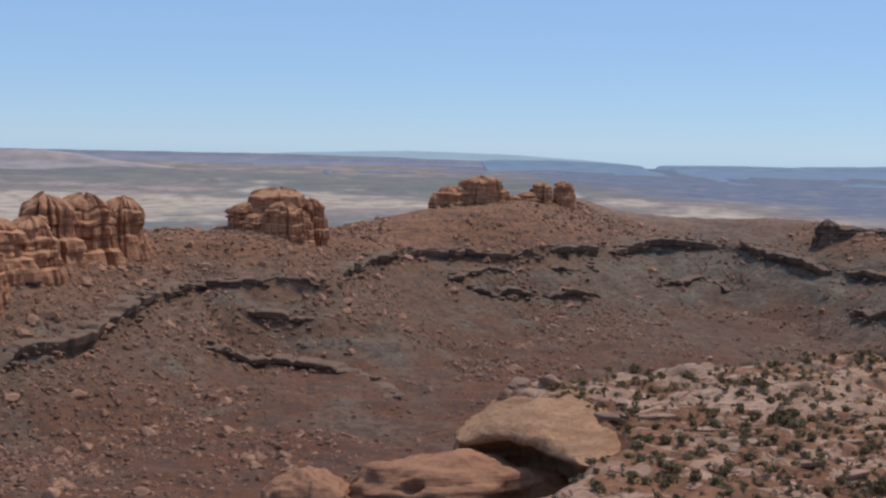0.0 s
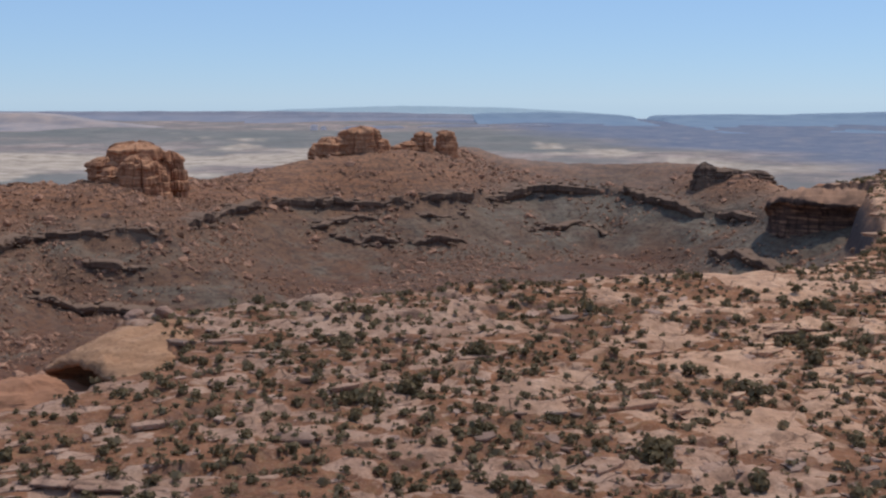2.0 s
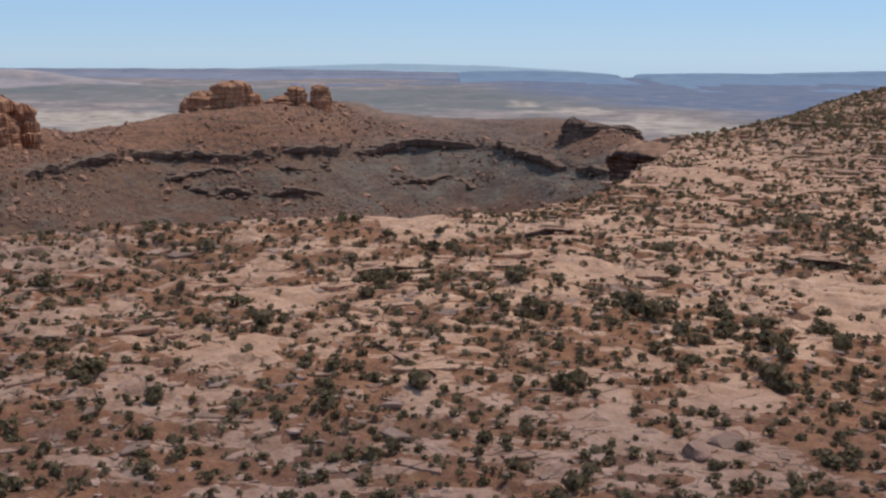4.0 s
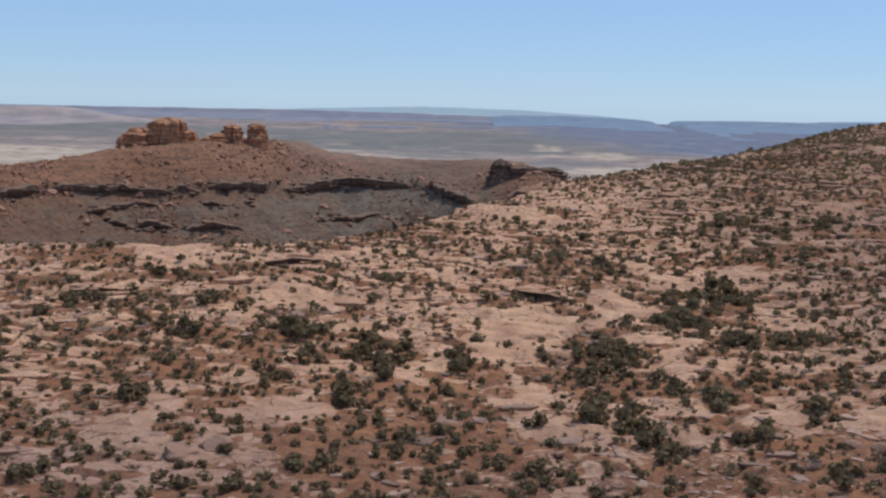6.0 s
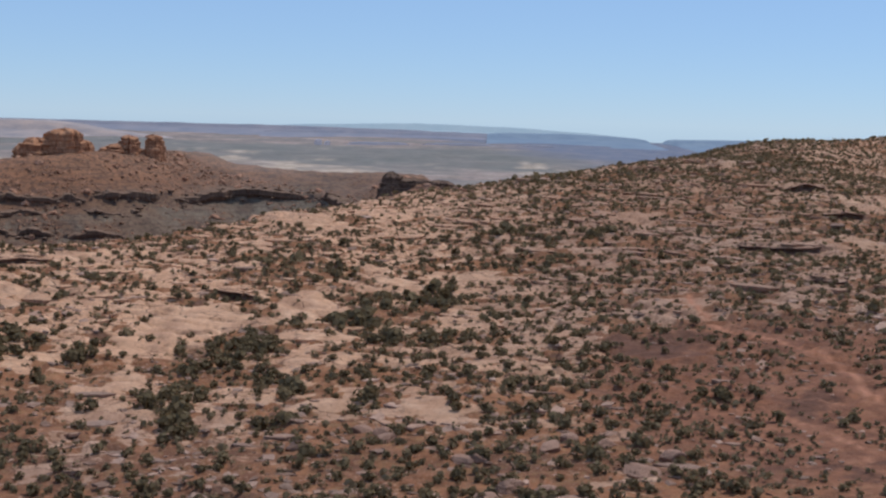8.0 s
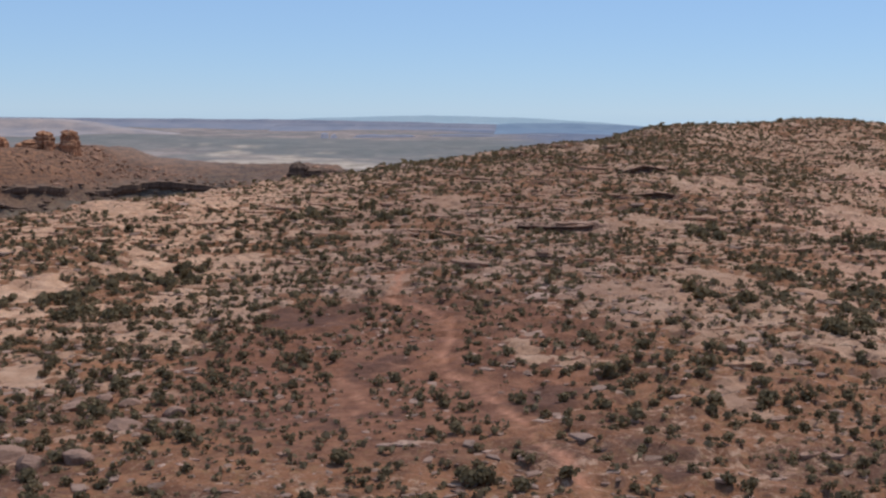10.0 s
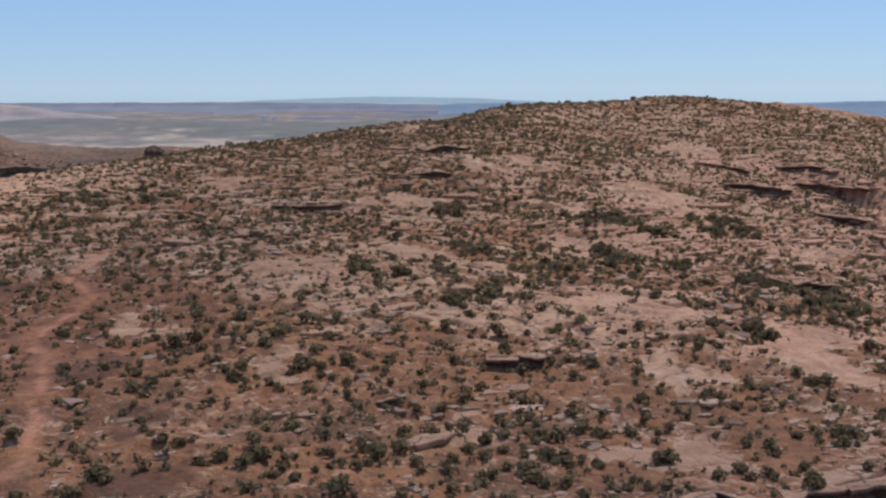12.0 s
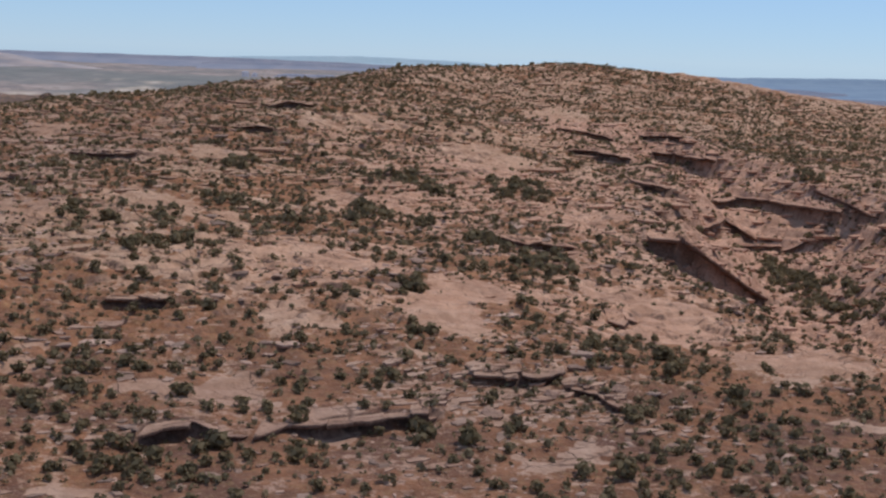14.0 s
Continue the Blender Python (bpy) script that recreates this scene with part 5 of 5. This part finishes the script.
def talus():
    x, y, dice, rng = scatter(-135, 205, 150, 530, 1.25, 8)
    z, canyon, plain, _, _ = land(x, y)
    d_far, _ = line_distance(x, y, FAR_RIM)
    crowd = fbm(x, y, 24, 3, 151) + 0.25 * fbm(x, y, 60, 2, 155)
    chance = smooth(-0.8, 0.4, crowd + 0.3 * smooth(-10, -60, x)) * np.interp(d_far, [0, 40, 60, 90], [1.2, 1.1, 0.7, 0.25])
    keep = (dice < chance * (1 - 0.6 * smooth(50, 110, x))) & (canyon > 0.5) & (plain < 0.3)
    x, y, z = x[keep], y[keep], z[keep]
    size = np.exp(rng.normal(-0.82, 0.55, len(x))).clip(0.2, 2.1)
    turn, tilt = rng.uniform(0, 6.3, len(x)), rng.normal(0, 0.1, len(x))
    kinds = [lump(k) for k in range(6)]
    big = np.argsort(-size)[:290]
    masters = [tagged(part("boulder", k.copy(), TALUS), "angular brown sandstone boulder on the canyon talus", "boulder", "talus boulders") for k in kinds]
    used = set()
    for i in big:
        k = int(i) % 6
        m = pose(x[i], y[i], z[i] + 0.2 * size[i], 0, 0, math.degrees(turn[i])) @ Matrix.Scale(float(size[i]), 4)
        ob = masters[k]
        if k in used:
            ob = ob.copy()
            scene.collection.objects.link(ob)
        used.add(k)
        ob.matrix_basis = m
    rest = np.setdiff1d(np.arange(len(x)), big)
    ob = merged("talus", [raw(lump(k, 1)) for k in range(6)], rest % 6, x[rest], y[rest], z[rest] + 0.15 * size[rest], size[rest], turn[rest], tilt[rest], TALUS)
    tagged(ob, "brown rock debris spread over the canyon slopes", "rubble", kind="stuff")


talus()


def fragments():
    """Broken stone lying over the nearer ground."""
    x, y, dice, rng = scatter(-4, 460, 36, 190, 2.1, 31)
    z, canyon, _, _, _ = land(x, y)
    keep = (dice < (0.15 + 0.8 * smooth(-0.15, 0.45, fbm(x, y, 12, 3, 191))) * (1 - 0.95 * blobs(x, y, PAVEMENTS + CRUSTS, 91))) & (canyon < 0.05) & (on_track(x, y, 1.6) < 0.1)
    x, y, z = x[keep], y[keep], z[keep]
    size = np.exp(rng.normal(-1.05, 0.45, len(x))).clip(0.15, 0.95)
    turn, tilt = rng.uniform(0, 6.3, len(x)), rng.normal(0, 0.12, len(x))
    ob = merged("stone_fragments", [raw(lump(20 + k, 1)) for k in range(6)], np.arange(len(x)) % 6, x, y, z + 0.02, size, turn, tilt, SLAB, 0.55 + 0 * size)
    tagged(ob, "small broken sandstone fragments strewn over red soil", "stones", kind="stuff")


fragments()


def weathered_boulders():
    """Large weathered boulders that stand out among the bushes: x, y, reach."""
    spots = [(208.5, 66.4, 1.9), (206.9, 72.7, 1.3), (200.5, 64.3, 1.5), (201.9, 69.6, 1.4), (215.8, 78.3, 1.6), (203.9, 73.7, 1.2), (213.7, 87.8, 1.2), (210.4, 89.8, 1.1), (199.8, 83, 1.3), (211.6, 64.8, 1.4), (205.2, 64.6, 1.6), (208.2, 86.3, 1.1),
             (192, 91, 1.2), (215.2, 66.5, 1.5), (219.1, 83.5, 1.3), (205.5, 85.6, 1), (201.4, 82.9, 1), (124.7, 84, 1.5), (128, 86.9, 1.7), (189.1, 95.1, 1.2), (191.9, 93.8, 1.1), (183.6, 88, 1), (12.1, 153.1, 1.5), (15.6, 328.8, 1.3),
             (16, 153, 1.4), (17.7, 152, 1.1), (362.7, 82.1, 1.2), (354.8, 79, 1.1), (348.3, 70.7, 1.2)]
    for k, (x, y, r) in enumerate(spots):
        rng = random.Random(k + 70)
        bm = bmesh.new()
        bmesh.ops.create_icosphere(bm, subdivisions=3, radius=1)
        cuts = [(Vector((rng.uniform(-1, 1), rng.uniform(-1, 1), rng.uniform(-0.3, 0.8))).normalized(), rng.uniform(0.45, 0.8)) for _ in range(9)]
        for v in bm.verts:
            d = v.co * (1 + 0.25 * noise.noise(v.co * 1.3 + Vector((k * 2.3, 0, 0))))
            for axis, far in cuts:  # broken off along planes
                over = d.dot(axis) - far
                if over > 0:
                    d -= axis * over * 0.9
            d *= 1 + 0.05 * noise.noise(v.co * 6)
            v.co = Vector((d.x * r * 1.35, d.y * r * 1.05, max(-0.6, d.z) * r * 0.62))
        ob = part("sandstone_boulder", bm, BOULDER)
        ob.matrix_basis = pose(x, y, float(ground_at([x], [y])[0]) + 0.1 * r, rng.uniform(-8, 8), rng.uniform(-8, 8), 37 * k)
        tagged(ob, "weathered pinkish sandstone boulder lying among junipers", "boulder", "weathered boulders")


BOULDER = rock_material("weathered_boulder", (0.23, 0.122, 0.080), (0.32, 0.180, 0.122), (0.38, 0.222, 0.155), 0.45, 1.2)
weathered_boulders()


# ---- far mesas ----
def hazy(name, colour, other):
    """Land seen through many kilometres of bright air: the haze is painted in as a glow."""
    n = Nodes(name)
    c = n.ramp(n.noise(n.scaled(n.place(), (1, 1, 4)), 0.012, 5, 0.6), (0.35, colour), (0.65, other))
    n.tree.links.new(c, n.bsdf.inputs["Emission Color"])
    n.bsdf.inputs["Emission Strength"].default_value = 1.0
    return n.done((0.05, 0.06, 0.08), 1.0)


def mesa(profile, y, deep, base, material, label, seed):
    """A far tableland: cliff above a talus apron. profile: x and height of the rim."""
    xs = np.arange(profile[0][0], profile[-1][0], 12.0)
    zs = np.interp(xs, [p[0] for p in profile], [p[1] for p in profile]) + 1.0 * fbm(xs, xs * 0 + seed, 90, 4, seed)
    bm = bmesh.new()
    rows = []
    for x, z in zip(xs, zs):
        w = float(16 * fbm(np.array([x]), np.array([y]), 110, 4, seed + 2)[0])
        z = float(max(z, base + 1))
        cliff = 0.45 * (z - base)
        rows.append([bm.verts.new(p) for p in ((x, y - deep + 1.6 * w, base - 6), (x, y - 0.35 * deep + w, z - 1.2 * cliff), (x, y - 0.25 * deep + w, z - cliff), (x, y - 0.2 * deep + w, z - 0.1 * cliff), (x, y, z), (x, y + 60, z - 2), (x, y + 70, base - 6))])
    for a, b in zip(rows[:-1], rows[1:]):
        for i in range(6):
            bm.faces.new((a[i], b[i], b[i + 1], a[i + 1]))
    bm.faces.new(list(reversed(rows[0])))
    bm.faces.new(rows[-1])
    return tagged(part("backdrop", bm, material), label, "distant mesa", kind="structure")


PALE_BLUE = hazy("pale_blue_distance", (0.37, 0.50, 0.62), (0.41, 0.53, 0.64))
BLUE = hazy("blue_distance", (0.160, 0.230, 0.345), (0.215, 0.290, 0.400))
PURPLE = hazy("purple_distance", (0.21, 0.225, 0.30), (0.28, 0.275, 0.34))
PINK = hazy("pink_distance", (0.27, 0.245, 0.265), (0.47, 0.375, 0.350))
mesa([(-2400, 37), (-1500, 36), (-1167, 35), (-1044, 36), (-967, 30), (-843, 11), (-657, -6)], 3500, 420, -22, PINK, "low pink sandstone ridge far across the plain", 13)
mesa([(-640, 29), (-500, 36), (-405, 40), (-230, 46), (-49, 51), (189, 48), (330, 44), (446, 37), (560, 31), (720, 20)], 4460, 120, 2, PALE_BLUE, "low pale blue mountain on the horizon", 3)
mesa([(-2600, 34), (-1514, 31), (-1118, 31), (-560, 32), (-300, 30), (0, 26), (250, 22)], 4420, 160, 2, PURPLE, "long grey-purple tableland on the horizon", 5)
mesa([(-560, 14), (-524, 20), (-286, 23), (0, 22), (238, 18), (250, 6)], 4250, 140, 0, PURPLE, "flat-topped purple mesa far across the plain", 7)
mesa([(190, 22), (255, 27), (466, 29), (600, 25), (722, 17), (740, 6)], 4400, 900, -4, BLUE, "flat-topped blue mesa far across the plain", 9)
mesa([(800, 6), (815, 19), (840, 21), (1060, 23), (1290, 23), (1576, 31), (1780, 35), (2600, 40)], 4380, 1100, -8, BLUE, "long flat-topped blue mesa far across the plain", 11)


def far_spires():
    for x, y, rx, high, seed in ((-262, 3380, 9, 15, 91), (-238, 3390, 7, 11, 92), (-130, 3420, 55, 9, 93), (-60, 3440, 40, 8, 94), (120, 3500, 90, 8, 95), (330, 3520, 45, 7, 96)):
        z = float(ground_at([x], [y])[0])
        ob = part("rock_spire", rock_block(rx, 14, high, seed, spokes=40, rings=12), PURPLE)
        ob.matrix_basis = pose(x, y, z - 1)
        tagged(ob, "small dark rock spire far out on the plain" if rx < 20 else "low dark rock outcrop far out on the plain", "rock", "rocks on the plain")


far_spires()


# ---- junipers and desert shrubs ----
def crown(seed, count, leaf, flat=0.75):
    """Tufts of leaves in a lumpy mound one metre in radius, standing on its origin: quads as arrays."""
    rng = np.random.default_rng(seed)
    lobes = rng.normal(0, 0.23, (5, 3)) * (1, 1, 0.6)
    spread = rng.uniform(0.55, 0.8, 5)
    pick = rng.integers(0, 5, count)
    d = rng.normal(0, 1, (count, 3))
    d /= np.linalg.norm(d, axis=1)[:, None]
    place = lobes[pick] + d * (spread[pick] * rng.uniform(0.55, 1.0, count))[:, None]
    place[:, 2] = place[:, 2] * flat + 0.62
    place[:, 2] = np.where(place[:, 2] < 0.06, 0.06 + rng.uniform(0, 0.2, count), place[:, 2])
    n = d + rng.normal(0, 0.45, (count, 3)) + (0, 0, 0.25)
    n /= np.linalg.norm(n, axis=1)[:, None]
    a = np.cross(n, rng.normal(0, 1, (count, 3)))
    a /= np.linalg.norm(a, axis=1)[:, None]
    b = np.cross(n, a)
    size = leaf * rng.uniform(0.65, 1.35, (count, 1))
    corners = [place + size * (u * a + v * b) + 0.12 * size * rng.normal(0, 1, (count, 3)) for u, v in ((-1, -0.55), (0.35, -0.9), (1, 0.45), (-0.3, 0.95))]
    v = np.stack(corners, 1).reshape(-1, 3)
    return v, np.arange(4 * count).reshape(-1, 4)


def trunk(seed):
    """A short twisted trunk with three limbs, for a crown one metre in radius."""
    rng = random.Random(seed)
    bm = bmesh.new()

    def limb(start, end, r0, r1):
        axis = (end - start).normalized()
        side = axis.orthogonal().normalized()
        other = axis.cross(side)
        rings = []
        for t in (0.0, 0.35, 0.7, 1.0):
            c = start.lerp(end, t) + side * 0.06 * math.sin(5 * t + seed)
            r = r0 + (r1 - r0) * t
            rings.append([bm.verts.new(c + (side * math.cos(k * 1.047) + other * math.sin(k * 1.047)) * r) for k in range(6)])
        for lo, hi in zip(rings[:-1], rings[1:]):
            for k in range(6):
                bm.faces.new((lo[k], lo[(k + 1) % 6], hi[(k + 1) % 6], hi[k]))
        bm.faces.new(rings[-1])

    fork = Vector((rng.uniform(-0.08, 0.08), rng.uniform(-0.08, 0.08), 0.32))
    limb(Vector((0, 0, -0.12)), fork, 0.10, 0.075)
    for k in range(3):
        a = 2.1 * k + rng.uniform(0, 1)
        limb(fork - Vector((0, 0, 0.04)), fork + Vector((0.4 * math.cos(a), 0.4 * math.sin(a), rng.uniform(0.3, 0.55))), 0.06, 0.02)
    return bm


def stand_at(x, y):
    """Height on which plants stand: the ground, or the slickrock that covers it."""
    z = ground_at(x, y)
    for x0, x1, y0, y1, tree in ((2, 30, 120, 165, OUTCROPS[0]), (160, 215, 380, 425, OUTCROPS[1])):
        for i in np.flatnonzero((x > x0) & (x < x1) & (y > y0) & (y < y1)):
            hit = tree.ray_cast(Vector((x[i], y[i], 80)), Vector((0, 0, -1)))[0]
            if hit is not None:
                z[i] = max(z[i], hit.z)
    return z


def in_groves():
    rng = np.random.default_rng(77)
    xs, ys = [], []
    for gx, gy, rx, ry in GROVES:
        k = int(0.5 * rx * ry) + 2
        a, d = rng.uniform(0, 6.28, k), np.sqrt(rng.uniform(0, 1, k))
        xs.append(gx + rx * d * np.cos(a))
        ys.append(gy + ry * d * np.sin(a))
    return np.concatenate(xs), np.concatenate(ys)


def plants():
    x, y, dice, rng = scatter(-30, 540, -110, 555, 2.25, 14)
    z, canyon, plain, ledgy, d_draw = land(x, y)
    bare = bare_rock(x, y, ledgy, d_draw)
    crowd = fbm(x, y, 26, 4, 161)
    red = np.clip(1 - np.hypot((x - 240) / 26, (y - 108) / 40), 0, 1)
    chance = (0.66 + 0.16 * smooth(85, 105, x) * smooth(165, 145, x) * smooth(175, 150, y) + 0.14 * smooth(60, 95, x) * smooth(240, 210, x) * smooth(105, 135, y) + 0.12 * smooth(270, 330, y) + 0.08 * smooth(215, 235, x) * smooth(150, 200, y) + 0.40 * crowd - 0.15 * smooth(130, 190, y) * smooth(340, 270, y) + 0.12 * smooth(300, 360, y) + 0.16 * np.exp(-(((x - 258) / 42) ** 2)) * smooth(120, 180, y) + 0.22 * np.maximum(smooth(105, 78, y) * smooth(225, 185, x), 1.5 * smooth(85, 45, x)) - 0.16 * smooth(215, 240, x) * smooth(185, 140, y) + 0.10 * smooth(275, 310, x) * smooth(250, 180, y)) * (1 - 0.5 * bare) * (1 - 0.55 * red)
    chance = chance * (0.86 - 0.04 * smooth(150, 220, y) * smooth(190, 225, x) - 0.5 * smooth(218, 200, x) * smooth(240, 275, y) + 0.16 * smooth(90, 110, x) * smooth(240, 215, x)) * (1.35 - 0.62 * smooth(0.04, 0.3, humps(x, y))) * (1 - 0.9 * blobs(x, y, PAVEMENTS + CRUSTS, 91)) * (1 - 0.75 * bedded(x, y))
    keep = (dice < chance) & (canyon < 0.1) & (plain < 0.3) & (on_track(x, y, 1.9) < 0.1)
    gx, gy = in_groves()
    count = int(keep.sum())
    x, y = np.concatenate([x[keep], gx]), np.concatenate([y[keep], gy])
    size = np.exp(rng.normal(-0.36, 0.30, len(x))).clip(0.35, 1.5)
    size *= (1 + 0.04 * smooth(120, 220, y)) * (1 - 0.12 * np.maximum(smooth(160, 110, x), smooth(210, 240, x) * smooth(310, 280, x)))
    size *= (1 - 0.12 * smooth(200, 180, x)) * (1 - 0.10 * smooth(170, 210, y) * smooth(260, 290, x))
    size[count:] = rng.uniform(0.65, 1.6, len(x) - count) * (1 - 0.2 * smooth(110, 80, y[count:]))
    z = stand_at(x, y)
    turn, tilt = rng.uniform(0, 6.3, len(x)), np.zeros(len(x))
    # the junipers that stand nearest are things of their own
    near = np.argsort(np.hypot((x - 190) * 0.55, (y + 25)) - 34 * size + 900 * (y < 36))[:270]
    shapes = []
    for k in range(6):
        v, f = crown(k + 1, 190, 0.16)
        root = empty("juniper", 0, 0, 0)
        tagged(root, "dark green rounded juniper bush on rocky red soil", "juniper", "junipers")
        part("trunk", trunk(k), BARK, root)
        leaves = from_arrays("crown", v, f, JUNIPER)
        leaves.parent = root
        shapes.append(root)
    used = set()
    for i in near:
        k = int(i) % 6
        s = float(size[i])
        m = pose(x[i], y[i], z[i], 0, 0, math.degrees(turn[i])) @ Matrix.Scale(s, 4)
        if k in used:
            copy_thing(shapes[k], m).scale = (s, s, s)
        else:
            shapes[k].matrix_basis = m
            used.add(k)
    rest = np.setdiff1d(np.arange(len(x)), near)
    band = np.where(y[rest] < 33, 2, np.where(y[rest] < 150, 0, np.where(y[rest] < 270, 1, 2)))
    groups = ((0, 54, 0.23), (1, 17, 0.39), (2, 8, 0.54))
    for b, leaves, leaf in groups:
        r = rest[band == b]
        kinds = [crown(20 + 7 * b + k, leaves, leaf) for k in range(6)]
        ob = merged("junipers", kinds, r % 6, x[r], y[r], z[r] - 0.05, size[r], turn[r], tilt[r], JUNIPER)
        tagged(ob, "dark green juniper bushes dotted over the tableland", "bushes", kind="stuff")
    # low shrubs between them
    x, y, dice, rng = scatter(-6, 540, 34, 560, 1.6, 15)
    z, canyon, plain, ledgy, d_draw = land(x, y)
    bare = bare_rock(x, y, ledgy, d_draw)
    crowd = fbm(x, y, 15, 4, 171)
    keep = (dice < (0.66 + 0.3 * crowd - 0.3 * smooth(218, 200, x) * smooth(240, 275, y)) * (1 - 0.5 * bare) * (1 - 0.9 * blobs(x, y, PAVEMENTS + CRUSTS, 91))) & (canyon < 0.1) & (plain < 0.3) & (on_track(x, y, 1.5) < 0.1)
    x, y = x[keep], y[keep]
    z = stand_at(x, y)
    size = np.exp(rng.normal(-0.95, 0.34, len(x))).clip(0.18, 0.7)
    turn, tilt = rng.uniform(0, 6.3, len(x)), np.zeros(len(x))
    for b, (lo, hi, leaves, leaf) in enumerate(((0, 150, 9, 0.44), (150, 600, 4, 0.66))):
        r = np.flatnonzero((y >= lo) & (y < hi))
        kinds = [crown(60 + 7 * b + k, leaves, leaf, 0.6) for k in range(5)]
        ob = merged("low_shrubs", kinds, r % 5, x[r], y[r], z[r] - 0.03, size[r], turn[r], tilt[r], SHRUB)
        tagged(ob, "low grey-green desert shrubs between the junipers", "shrubs", kind="stuff")


plants()
